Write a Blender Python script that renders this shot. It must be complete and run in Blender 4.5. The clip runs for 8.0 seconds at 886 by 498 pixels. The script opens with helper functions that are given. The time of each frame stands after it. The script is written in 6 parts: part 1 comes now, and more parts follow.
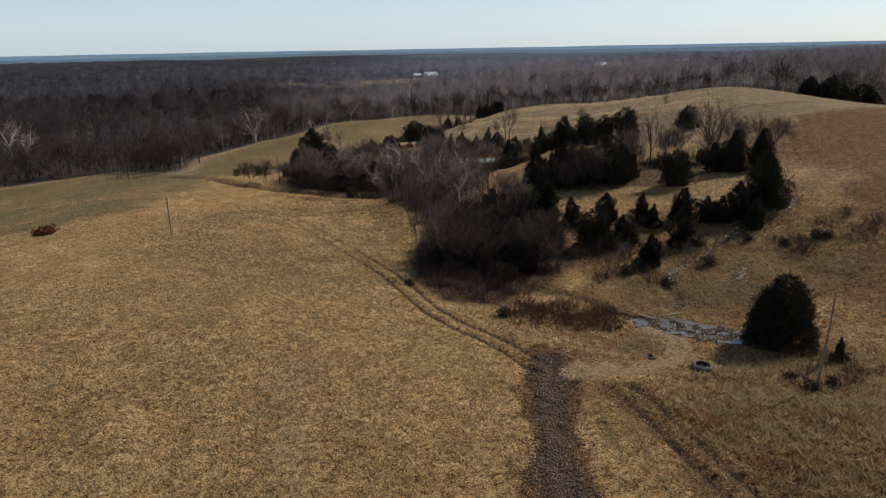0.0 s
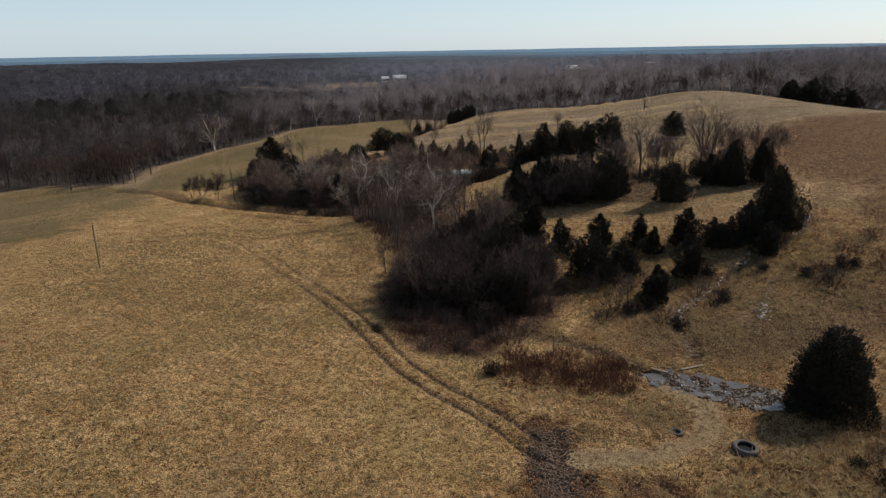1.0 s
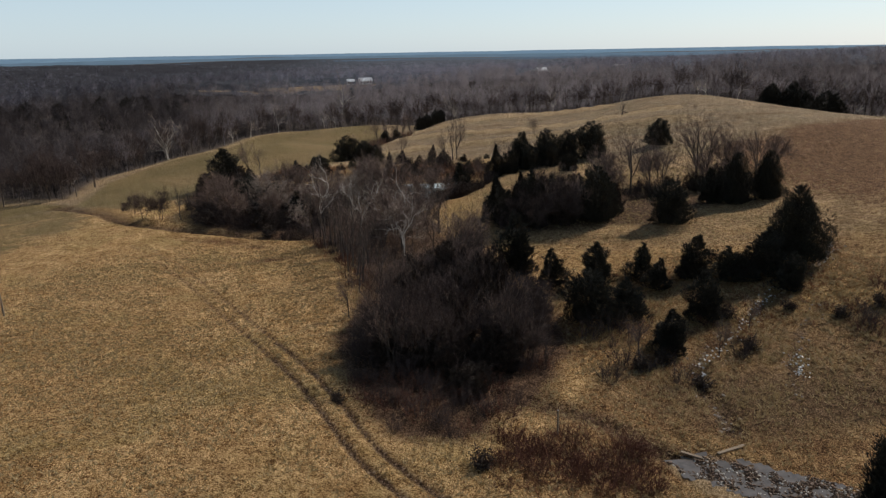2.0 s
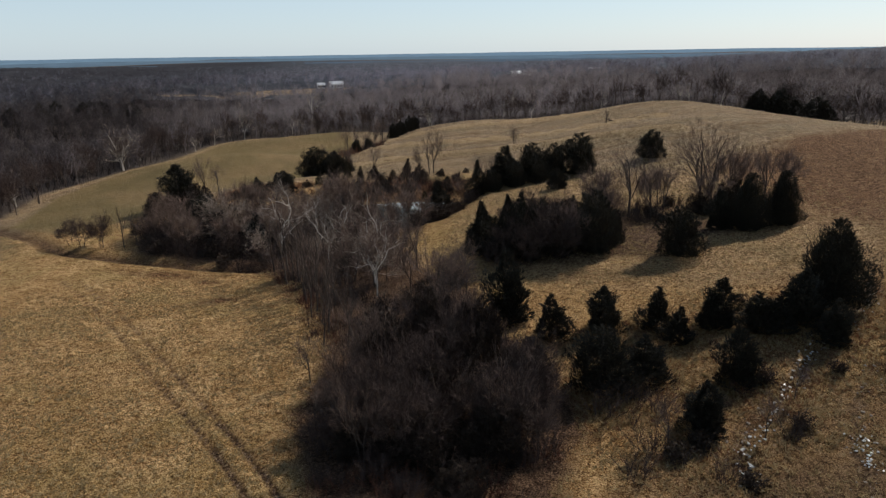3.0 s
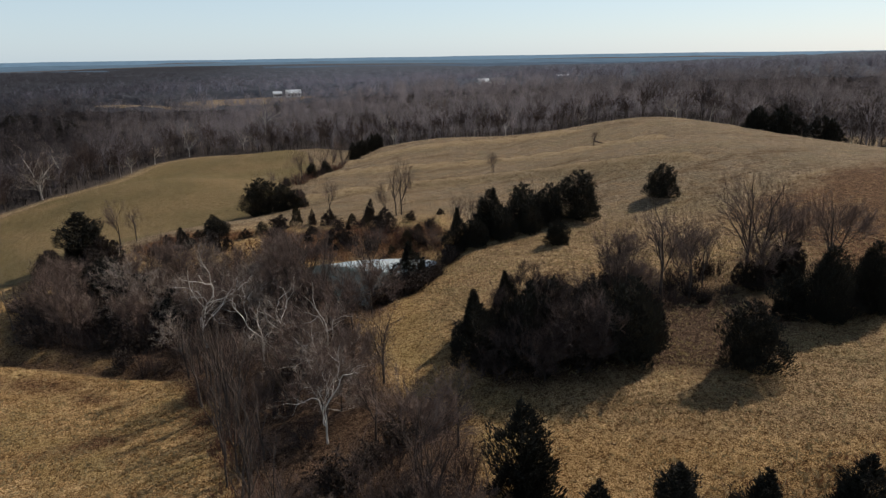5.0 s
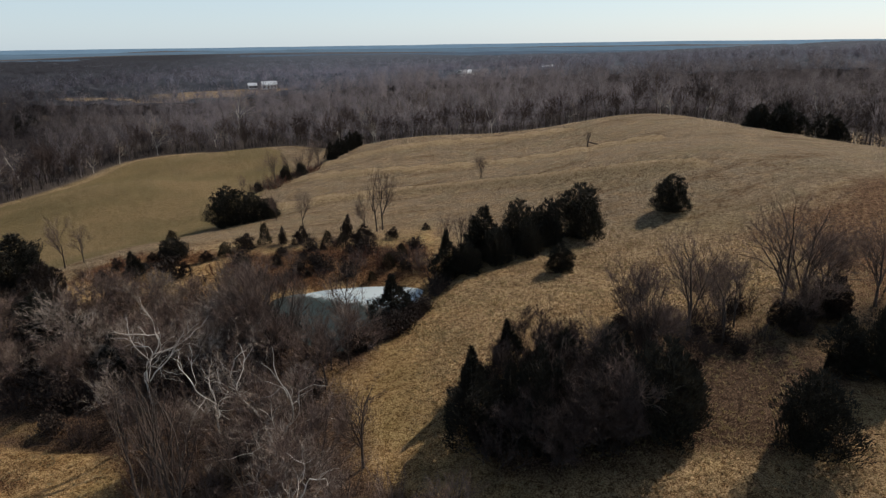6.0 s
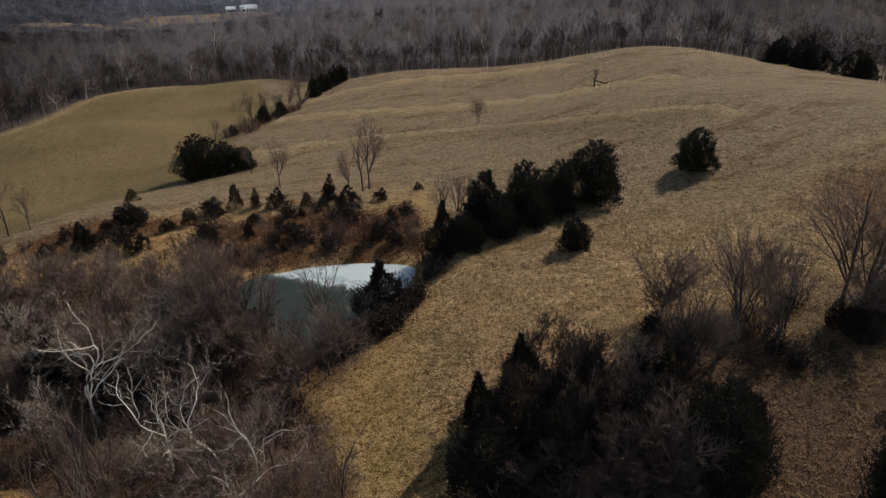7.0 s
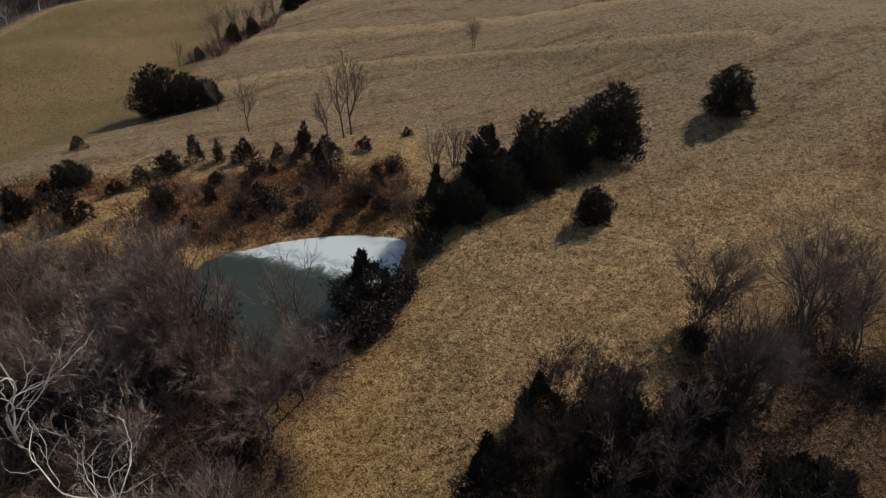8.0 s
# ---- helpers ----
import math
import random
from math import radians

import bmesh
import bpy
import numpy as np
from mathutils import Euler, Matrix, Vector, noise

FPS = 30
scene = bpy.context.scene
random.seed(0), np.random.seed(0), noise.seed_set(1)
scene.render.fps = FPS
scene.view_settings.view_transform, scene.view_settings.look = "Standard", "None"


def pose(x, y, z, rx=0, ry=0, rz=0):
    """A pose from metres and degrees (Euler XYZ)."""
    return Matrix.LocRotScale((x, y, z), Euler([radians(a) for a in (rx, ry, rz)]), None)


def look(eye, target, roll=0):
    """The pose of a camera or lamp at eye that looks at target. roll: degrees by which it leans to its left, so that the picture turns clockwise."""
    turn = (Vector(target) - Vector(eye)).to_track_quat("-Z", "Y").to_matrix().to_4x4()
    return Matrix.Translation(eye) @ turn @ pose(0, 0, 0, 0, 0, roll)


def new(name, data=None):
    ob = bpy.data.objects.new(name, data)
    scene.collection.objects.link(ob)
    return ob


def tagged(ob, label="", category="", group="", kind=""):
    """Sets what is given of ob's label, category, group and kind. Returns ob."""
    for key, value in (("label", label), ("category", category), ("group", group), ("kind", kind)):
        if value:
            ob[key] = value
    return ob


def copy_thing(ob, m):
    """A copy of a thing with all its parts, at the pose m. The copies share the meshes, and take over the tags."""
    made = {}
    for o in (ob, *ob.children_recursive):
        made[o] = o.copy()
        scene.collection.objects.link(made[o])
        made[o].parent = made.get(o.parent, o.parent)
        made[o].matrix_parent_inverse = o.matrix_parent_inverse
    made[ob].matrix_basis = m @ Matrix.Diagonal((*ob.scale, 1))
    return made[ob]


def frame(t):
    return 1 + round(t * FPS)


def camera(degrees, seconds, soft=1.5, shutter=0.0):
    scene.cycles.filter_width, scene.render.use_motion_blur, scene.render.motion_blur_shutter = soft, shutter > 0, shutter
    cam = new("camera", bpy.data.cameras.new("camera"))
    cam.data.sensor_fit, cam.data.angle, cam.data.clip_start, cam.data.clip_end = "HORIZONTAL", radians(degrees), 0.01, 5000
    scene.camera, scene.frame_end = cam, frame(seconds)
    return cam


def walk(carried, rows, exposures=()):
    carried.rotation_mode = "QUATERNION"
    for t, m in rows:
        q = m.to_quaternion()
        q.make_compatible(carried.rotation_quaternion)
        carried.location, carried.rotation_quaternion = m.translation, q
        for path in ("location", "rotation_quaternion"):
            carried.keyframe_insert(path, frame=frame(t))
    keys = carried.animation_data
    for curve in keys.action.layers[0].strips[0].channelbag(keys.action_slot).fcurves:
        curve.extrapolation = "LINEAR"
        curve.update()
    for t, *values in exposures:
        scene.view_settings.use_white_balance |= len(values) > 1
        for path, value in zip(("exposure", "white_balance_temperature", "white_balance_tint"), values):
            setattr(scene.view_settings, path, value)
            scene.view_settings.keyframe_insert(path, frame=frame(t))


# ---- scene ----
cam = camera(67.4, 8.0, soft=1.35)
METRES, EYE, TILT, LEAN, TURN = 95.0, 30.0, 1.49, -4.78, 0.0
ROWS = [
    (0.0, 0.0, 0.0, 0.0, -1.92, -18.59, 5.72),
    (0.5, 0.0005, 0.0622, -0.0019, -3.4, -18.63, 5.66),
    (1.0, 0.0012, 0.1243, -0.0042, -4.57, -18.65, 5.6),
    (1.5, 0.0033, 0.1875, -0.0057, -5.94, -18.71, 5.55),
    (3.0, 0.0183, 0.3744, -0.0027, -9.68, -18.85, 5.34),
    (3.5, 0.0258, 0.4369, -0.0004, -10.32, -18.83, 5.27),
    (4.0, 0.0348, 0.4994, 0.0025, -10.82, -18.82, 5.24),
    (4.5, 0.0434, 0.562, 0.0071, -11.78, -18.84, 5.19),
    (5.0, 0.0522, 0.6249, 0.0122, -12.85, -18.88, 5.15),
    (6.5, 0.0857, 0.8058, 0.0249, -15.04, -22.25, 4.89),
    (7.0, 0.099, 0.8669, 0.0283, -15.34, -26.26, 4.79),
    (7.5, 0.1134, 0.9276, 0.0315, -15.78, -30.32, 4.8),
    (8.0, 0.1284, 0.9877, 0.0331, -16.3, -34.31, 4.74),
]
walk(cam, [(t, pose(0, 0, EYE, TILT, LEAN, TURN) @ pose(METRES * x, METRES * y, METRES * z, 90 + pitch, roll, yaw)) for t, x, y, z, yaw, pitch, roll in ROWS])

# ---- light: hazy winter sun ahead and to the east, low sky ----
SUN_AZ, SUN_EL = radians(60.0), radians(38.5)
world = bpy.data.worlds.new("sky")
scene.world = world
world.use_nodes = True
sky = world.node_tree.nodes.new("ShaderNodeTexSky")
sky.sky_type = "NISHITA"
sky.sun_disc = False
sky.sun_elevation, sky.sun_rotation = SUN_EL, SUN_AZ
sky.altitude, sky.air_density, sky.dust_density, sky.ozone_density = 200, 1.0, 0.6, 2.0
back = world.node_tree.nodes["Background"]
wt = world.node_tree
# thin pale haze that thickens smoothly towards the horizon all round
where = wt.nodes.new("ShaderNodeTexCoord")
split = wt.nodes.new("ShaderNodeSeparateXYZ")
thick = wt.nodes.new("ShaderNodeMapRange")
thick.interpolation_type = "SMOOTHSTEP"
for k, v in enumerate((0.0, 0.45, 0.46, 0.1)):
    thick.inputs[k + 1].default_value = v
veil = wt.nodes.new("ShaderNodeMix")
veil.data_type = "RGBA"
veil.inputs[7].default_value = (12.4, 15.4, 18.0, 1)
wt.links.new(where.outputs["Generated"], split.inputs[0])
wt.links.new(split.outputs["Z"], thick.inputs[0])
wt.links.new(thick.outputs[0], veil.inputs[0])
wt.links.new(sky.outputs[0], veil.inputs[6])
wt.links.new(veil.outputs[2], back.inputs[0])
back.inputs[1].default_value = 0.069
lamp = bpy.data.lights.new("sun", "SUN")
lamp.energy, lamp.angle, lamp.color = 3.95, radians(0.53), (1.0, 0.9, 0.77)
sun = new("sun", lamp)
sun_way = Vector((math.sin(SUN_AZ) * math.cos(SUN_EL), math.cos(SUN_AZ) * math.cos(SUN_EL), math.sin(SUN_EL)))
sun.matrix_world = look(sun_way * 300 + Vector((0, 80, 0)), (0, 80, 0))

# ---- materials ----
def material(name, rough=0.9, spec=0.2):
    m = bpy.data.materials.new(name)
    m.use_nodes = True
    nt = m.node_tree
    b = nt.nodes["Principled BSDF"]
    b.inputs["Roughness"].default_value = rough
    b.inputs["Specular IOR Level"].default_value = spec
    return m, nt, b


def noise_node(nt, scale, detail=4.0, rough=0.6, coord=None, dist=0.0):
    n = nt.nodes.new("ShaderNodeTexNoise")
    n.inputs["Scale"].default_value, n.inputs["Detail"].default_value = scale, detail
    n.inputs["Roughness"].default_value, n.inputs["Distortion"].default_value = rough, dist
    if coord is not None:
        nt.links.new(coord, n.inputs["Vector"])
    return n.outputs["Fac"]


def ramp(nt, fac, stops):
    r = nt.nodes.new("ShaderNodeValToRGB")
    while len(r.color_ramp.elements) < len(stops):
        r.color_ramp.elements.new(0.5)
    for e, (p, c) in zip(r.color_ramp.elements, stops):
        e.position, e.color = p, (*c, 1)
    nt.links.new(fac, r.inputs[0])
    return r.outputs[0]


def mix(nt, fac, a, b, mode="MIX"):
    n = nt.nodes.new("ShaderNodeMix")
    n.data_type, n.blend_type = "RGBA", mode
    for sock, v in ((n.inputs[0], fac), (n.inputs[6], a), (n.inputs[7], b)):
        if isinstance(v, (int, float)):
            sock.default_value = v
        elif isinstance(v, tuple):
            sock.default_value = (*v, 1)
        else:
            nt.links.new(v, sock)
    return n.outputs[2]


def maths(nt, op, a, b=0.0, clamp=False):
    n = nt.nodes.new("ShaderNodeMath")
    n.operation, n.use_clamp = op, clamp
    for sock, v in zip(n.inputs, (a, b)):
        if isinstance(v, (int, float)):
            sock.default_value = v
        else:
            nt.links.new(v, sock)
    return n.outputs[0]


def bump(nt, b, height, strength, distance):
    n = nt.nodes.new("ShaderNodeBump")
    n.inputs["Strength"].default_value, n.inputs["Distance"].default_value = strength, distance
    nt.links.new(height, n.inputs["Height"])
    nt.links.new(n.outputs[0], b.inputs["Normal"])


def position(nt):
    return nt.nodes.new("ShaderNodeNewGeometry").outputs["Position"]


def island_random(nt):
    return nt.nodes.new("ShaderNodeNewGeometry").outputs["Random Per Island"]


def object_random(nt):
    return nt.nodes.new("ShaderNodeObjectInfo").outputs["Random"]


def attribute(nt, name):
    n = nt.nodes.new("ShaderNodeAttribute")
    n.attribute_name = name
    return n.outputs["Fac"]


def bark_material(name, dark, light, scale=3.0):
    m, nt, b = material(name, 0.9, 0.15)
    p = position(nt)
    c = ramp(nt, noise_node(nt, scale, 5, 0.7, p), [(0.3, dark), (0.7, light)])
    c = mix(nt, maths(nt, "MULTIPLY", object_random(nt), 0.35), c, tuple(0.6 * v for v in dark))
    nt.links.new(c, b.inputs["Base Color"])
    bump(nt, b, noise_node(nt, scale * 8, 3, 0.7, p), 0.5, 0.02)
    return m


def leafy_material(name, stops, trans=0.25):
    """Thin leaves and blades that let some light through."""
    m, nt, b = material(name, 0.75, 0.25)
    c = ramp(nt, island_random(nt), stops)
    c = mix(nt, maths(nt, "MULTIPLY", object_random(nt), 0.45), c, tuple(v * 0.55 for v in stops[0][1]))
    nt.links.new(c, b.inputs["Base Color"])
    thin = nt.nodes.new("ShaderNodeBsdfTranslucent")
    both = nt.nodes.new("ShaderNodeMixShader")
    both.inputs[0].default_value = trans
    nt.links.new(c, thin.inputs["Color"])
    nt.links.new(b.outputs[0], both.inputs[1])
    nt.links.new(thin.outputs[0], both.inputs[2])
    nt.links.new(both.outputs[0], nt.nodes["Material Output"].inputs["Surface"])
    return m


BARK = bark_material("grey_bark", (0.06, 0.045, 0.037), (0.15, 0.116, 0.095))
TWIG = bark_material("brown_twigs", (0.145, 0.099, 0.078), (0.28, 0.2, 0.158), 1.0)
DARK_CEDAR = leafy_material("shaded_bronze_foliage", [(0.0, (0.03, 0.021, 0.016)), (0.6, (0.056, 0.039, 0.029)), (1.0, (0.1, 0.07, 0.05))], 0.15)
DARK_TWIG = bark_material("dark_twigs", (0.05, 0.034, 0.029), (0.125, 0.088, 0.074), 1.0)
PALE_BARK = bark_material("pale_sycamore_bark", (0.46, 0.4, 0.33), (0.85, 0.8, 0.72), 1.2)
PALE_TWIG = bark_material("pale_twigs", (0.27, 0.21, 0.165), (0.54, 0.45, 0.37), 1.0)
RED_CANE = bark_material("red_brown_canes", (0.1, 0.045, 0.03), (0.2, 0.09, 0.055), 1.5)
STRAW = leafy_material("dry_straw", [(0.0, (0.3, 0.21, 0.1)), (0.5, (0.42, 0.31, 0.16)), (1.0, (0.52, 0.41, 0.23))], 0.45)
RUST_STRAW = leafy_material("rusty_sedge", [(0.0, (0.19, 0.09, 0.045)), (0.6, (0.28, 0.14, 0.07)), (1.0, (0.34, 0.2, 0.1))], 0.4)
CEDAR = leafy_material("cedar_foliage", [(0.0, (0.021, 0.019, 0.0145)), (0.6, (0.039, 0.035, 0.025)), (1.0, (0.075, 0.063, 0.042))], 0.15)
BRONZE = leafy_material("bronze_cedar_foliage", [(0.0, (0.032, 0.026, 0.015)), (0.6, (0.06, 0.048, 0.026)), (1.0, (0.1, 0.075, 0.04))])
RUST_LEAF = leafy_material("rust_dead_leaves", [(0.0, (0.1, 0.035, 0.02)), (0.6, (0.2, 0.07, 0.035)), (1.0, (0.28, 0.12, 0.06))])


def ground_material():
    m, nt, b = material("winter_pasture", 0.95, 0.1)
    p = position(nt)
    big = noise_node(nt, 0.035, 4, 0.6, p, 0.6)
    mid = noise_node(nt, 0.35, 4, 0.65, p, 0.8)
    clump = noise_node(nt, 1.6, 5, 0.75, p, 0.3)
    fine = noise_node(nt, 9.5, 4, 0.75, p)
    grain = maths(nt, "ADD", maths(nt, "MULTIPLY", fine, 0.74), maths(nt, "MULTIPLY", clump, 0.26))
    straw = ramp(nt, grain, [(0.39, (0.1, 0.045, 0.014)), (0.44, (0.25, 0.128, 0.046)), (0.49, (0.54, 0.325, 0.135)), (0.55, (0.88, 0.62, 0.325))])
    ochre = ramp(nt, grain, [(0.4, (0.075, 0.034, 0.011)), (0.48, (0.315, 0.175, 0.064)), (0.56, (0.63, 0.4, 0.18))])
    grass = mix(nt, ramp(nt, mid, [(0.38, (0, 0, 0)), (0.62, (1, 1, 1))]), straw, ochre)
    grass = mix(nt, ramp(nt, big, [(0.42, (0, 0, 0)), (0.66, (0.6, 0.6, 0.6))]), grass, ochre)
    drop = ramp(nt, noise_node(nt, 1.9, 2, 0.5, p), [(0.665, (0, 0, 0)), (0.7, (0.75, 0.75, 0.75))])
    grass = mix(nt, drop, grass, (0.1, 0.05, 0.02))
    tint = noise_node(nt, 0.09, 4, 0.65, p, 0.8)
    grass = mix(nt, ramp(nt, tint, [(0.49, (0, 0, 0)), (0.66, (0.42, 0.42, 0.42))]), grass, ramp(nt, grain, [(0.4, (0.07, 0.05, 0.014)), (0.48, (0.24, 0.185, 0.06)), (0.56, (0.46, 0.37, 0.15))]))
    green = ramp(nt, grain, [(0.4, (0.135, 0.09, 0.038)), (0.5, (0.27, 0.19, 0.088)), (0.6, (0.4, 0.288, 0.145))])
    green = mix(nt, ramp(nt, big, [(0.4, (0, 0, 0)), (0.62, (0.7, 0.7, 0.7))]), green, (0.18, 0.142, 0.06))
    dun = ramp(nt, grain, [(0.4, (0.06, 0.042, 0.027)), (0.48, (0.232, 0.168, 0.103)), (0.56, (0.47, 0.36, 0.24))])
    dun = mix(nt, ramp(nt, mid, [(0.42, (0, 0, 0)), (0.66, (0.4, 0.4, 0.4))]), dun, ochre)
    dun = mix(nt, ramp(nt, tint, [(0.46, (0, 0, 0)), (0.64, (0.35, 0.35, 0.35))]), dun, ramp(nt, grain, [(0.4, (0.05, 0.04, 0.018)), (0.48, (0.19, 0.155, 0.075)), (0.56, (0.37, 0.315, 0.18))]))
    # trodden terraces: long low streaks of rusty thatch along the slope
    lie = nt.nodes.new("ShaderNodeMapping")
    lie.inputs["Rotation"].default_value = (0, 0, radians(28))
    lie.inputs["Scale"].default_value = (0.5, 1.7, 1.0)
    nt.links.new(p, lie.inputs["Vector"])
    streak = noise_node(nt, 0.16, 6, 0.72, lie.outputs[0], 0.7)
    dun = mix(nt, ramp(nt, streak, [(0.5, (0, 0, 0)), (0.62, (0.75, 0.75, 0.75))]), dun, ramp(nt, grain, [(0.4, (0.06, 0.032, 0.014)), (0.5, (0.16, 0.095, 0.045)), (0.58, (0.3, 0.19, 0.095))]))
    sedge = ramp(nt, grain, [(0.41, (0.035, 0.013, 0.006)), (0.48, (0.125, 0.06, 0.027)), (0.53, (0.235, 0.122, 0.056)), (0.58, (0.46, 0.285, 0.145))])
    litter = ramp(nt, grain, [(0.41, (0.03, 0.016, 0.01)), (0.5, (0.1, 0.058, 0.035)), (0.58, (0.25, 0.16, 0.1))])
    soil = ramp(nt, grain, [(0.38, (0.22, 0.142, 0.072)), (0.5, (0.43, 0.3, 0.165)), (0.6, (0.62, 0.47, 0.285))])
    stone = noise_node(nt, 5.0, 6, 0.85, p)
    mud = ramp(nt, stone, [(0.42, (0.022, 0.012, 0.006)), (0.49, (0.085, 0.046, 0.026)), (0.55, (0.17, 0.108, 0.068)), (0.6, (0.42, 0.32, 0.235))])
    col = grass
    ragged = noise_node(nt, 0.8, 7, 0.8, p, 0.5)
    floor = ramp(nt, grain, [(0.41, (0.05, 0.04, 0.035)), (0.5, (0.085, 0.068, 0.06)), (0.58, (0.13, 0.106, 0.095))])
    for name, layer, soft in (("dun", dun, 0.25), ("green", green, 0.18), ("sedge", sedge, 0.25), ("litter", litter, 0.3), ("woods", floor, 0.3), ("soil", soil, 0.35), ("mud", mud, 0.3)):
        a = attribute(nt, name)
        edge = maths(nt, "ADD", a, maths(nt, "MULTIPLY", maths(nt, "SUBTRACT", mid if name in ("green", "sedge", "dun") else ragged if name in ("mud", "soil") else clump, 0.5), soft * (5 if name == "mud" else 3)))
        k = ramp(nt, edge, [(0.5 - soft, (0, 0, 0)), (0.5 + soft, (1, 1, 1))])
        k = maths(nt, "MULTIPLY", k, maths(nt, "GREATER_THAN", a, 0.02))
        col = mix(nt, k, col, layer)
    # shade between the tufts, painted into the colour as dark gaps
    gap = ramp(nt, noise_node(nt, 2.8, 3, 0.6, p, 0.6), [(0.38, (0.4, 0.34, 0.28)), (0.48, (1, 1, 1))])
    col = mix(nt, 0.85, col, gap, "MULTIPLY")
    nt.links.new(col, b.inputs["Base Color"])
    wet = attribute(nt, "wet")
    pool = ramp(nt, maths(nt, "ADD", maths(nt, "MULTIPLY", wet, 0.6), maths(nt, "MULTIPLY", noise_node(nt, 1.1, 4, 0.7, p), 0.9)), [(0.78, (0, 0, 0)), (0.92, (1, 1, 1))])
    pool = maths(nt, "MULTIPLY", pool, maths(nt, "GREATER_THAN", wet, 0.05))
    nt.links.new(maths(nt, "SUBTRACT", 0.95, maths(nt, "MULTIPLY", pool, 0.68)), b.inputs["Roughness"])
    nt.links.new(maths(nt, "ADD", 0.1, maths(nt, "MULTIPLY", pool, 0.5)), b.inputs["Specular IOR Level"])
    bump(nt, b, maths(nt, "ADD", clump, maths(nt, "MULTIPLY", fine, 0.9)), 1.0, 0.5)
    return m


GROUND = ground_material()


def ice_material():
    m, nt, b = material("pond_ice", 0.22, 0.5)
    p = position(nt)
    n = noise_node(nt, 0.5, 7, 0.72, p, 1.2)
    split = nt.nodes.new("ShaderNodeSeparateXYZ")
    nt.links.new(p, split.inputs[0])
    # frost lies on the north-east half, clear dark ice on the rest
    across = maths(nt, "ADD", maths(nt, "MULTIPLY", split.outputs[0], 0.6), maths(nt, "MULTIPLY", split.outputs[1], 0.8))
    n = maths(nt, "ADD", maths(nt, "MULTIPLY", maths(nt, "SUBTRACT", across, 121.8), 0.18), n)
    frost = ramp(nt, n, [(0.3, (0.03, 0.04, 0.036)), (0.44, (0.06, 0.075, 0.068)), (0.55, (0.22, 0.26, 0.27)), (0.64, (0.52, 0.57, 0.57)), (0.76, (0.3, 0.37, 0.4)), (0.9, (0.48, 0.54, 0.55))])
    nt.links.new(frost, b.inputs["Base Color"])
    nt.links.new(ramp(nt, n, [(0.42, (0.45, 0.45, 0.45)), (0.6, (0.5, 0.5, 0.5))]), b.inputs["Roughness"])
    b.inputs["Specular IOR Level"].default_value = 0.07
    bump(nt, b, noise_node(nt, 2.5, 4, 0.6, p), 0.15, 0.03)
    return m


def plain(name, colour, rough=0.8, spec=0.3, vary=0.25, scale=4.0, metal=0.0):
    m, nt, b = material(name, rough, spec)
    n = noise_node(nt, scale, 5, 0.65, position(nt))
    c = ramp(nt, n, [(0.3, tuple(v * (1 - vary) for v in colour)), (0.7, tuple(min(1, v * (1 + vary)) for v in colour))])
    nt.links.new(c, b.inputs["Base Color"])
    b.inputs["Metallic"].default_value = metal
    bump(nt, b, noise_node(nt, scale * 6, 3, 0.6, position(nt)), 0.2, 0.01)
    return m


ICE = ice_material()
RUBBER = plain("black_rubber", (0.085, 0.072, 0.066), 0.75, 0.3, 0.4, 6)
WATER = plain("still_water", (0.012, 0.012, 0.011), 0.12, 0.2, 0.1, 1)
WOOD = plain("weathered_wood", (0.22, 0.17, 0.12), 0.9, 0.2, 0.35, 8)
STONE = plain("pale_stone", (0.42, 0.39, 0.34), 0.9, 0.2, 0.3, 5)
WHITE_WALL = plain("white_siding", (0.75, 0.74, 0.71), 0.7, 0.3, 0.08, 2)
ROOF = plain("pale_metal_roof", (0.6, 0.62, 0.64), 0.4, 0.5, 0.1, 2)
GREY_ROOF = plain("grey_shingle_roof", (0.2, 0.2, 0.21), 0.85, 0.2, 0.2, 2)
GLASS_DARK = plain("dark_window_glass", (0.03, 0.035, 0.04), 0.08, 0.6, 0.1, 1)


def far_woods_material(name, k, haze_blue=0.0):
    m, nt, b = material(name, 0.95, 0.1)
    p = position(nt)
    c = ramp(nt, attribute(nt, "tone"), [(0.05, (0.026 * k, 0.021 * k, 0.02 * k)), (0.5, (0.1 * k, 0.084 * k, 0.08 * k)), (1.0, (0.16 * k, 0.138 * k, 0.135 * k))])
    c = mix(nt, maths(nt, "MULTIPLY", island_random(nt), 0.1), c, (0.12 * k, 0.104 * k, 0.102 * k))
    # blue of the air between, multiplied into the twig colour
    c = mix(nt, haze_blue, c, (0.82, 0.94, 1.2), "MULTIPLY")
    nt.links.new(c, b.inputs["Base Color"])
    # fine twigs pass light to the far side
    thin = nt.nodes.new("ShaderNodeBsdfTranslucent")
    both = nt.nodes.new("ShaderNodeMixShader")
    both.inputs[0].default_value = 0.5
    nt.links.new(c, thin.inputs["Color"])
    nt.links.new(b.outputs[0], both.inputs[1])
    nt.links.new(thin.outputs[0], both.inputs[2])
    nt.links.new(both.outputs[0], nt.nodes["Material Output"].inputs["Surface"])
    return m


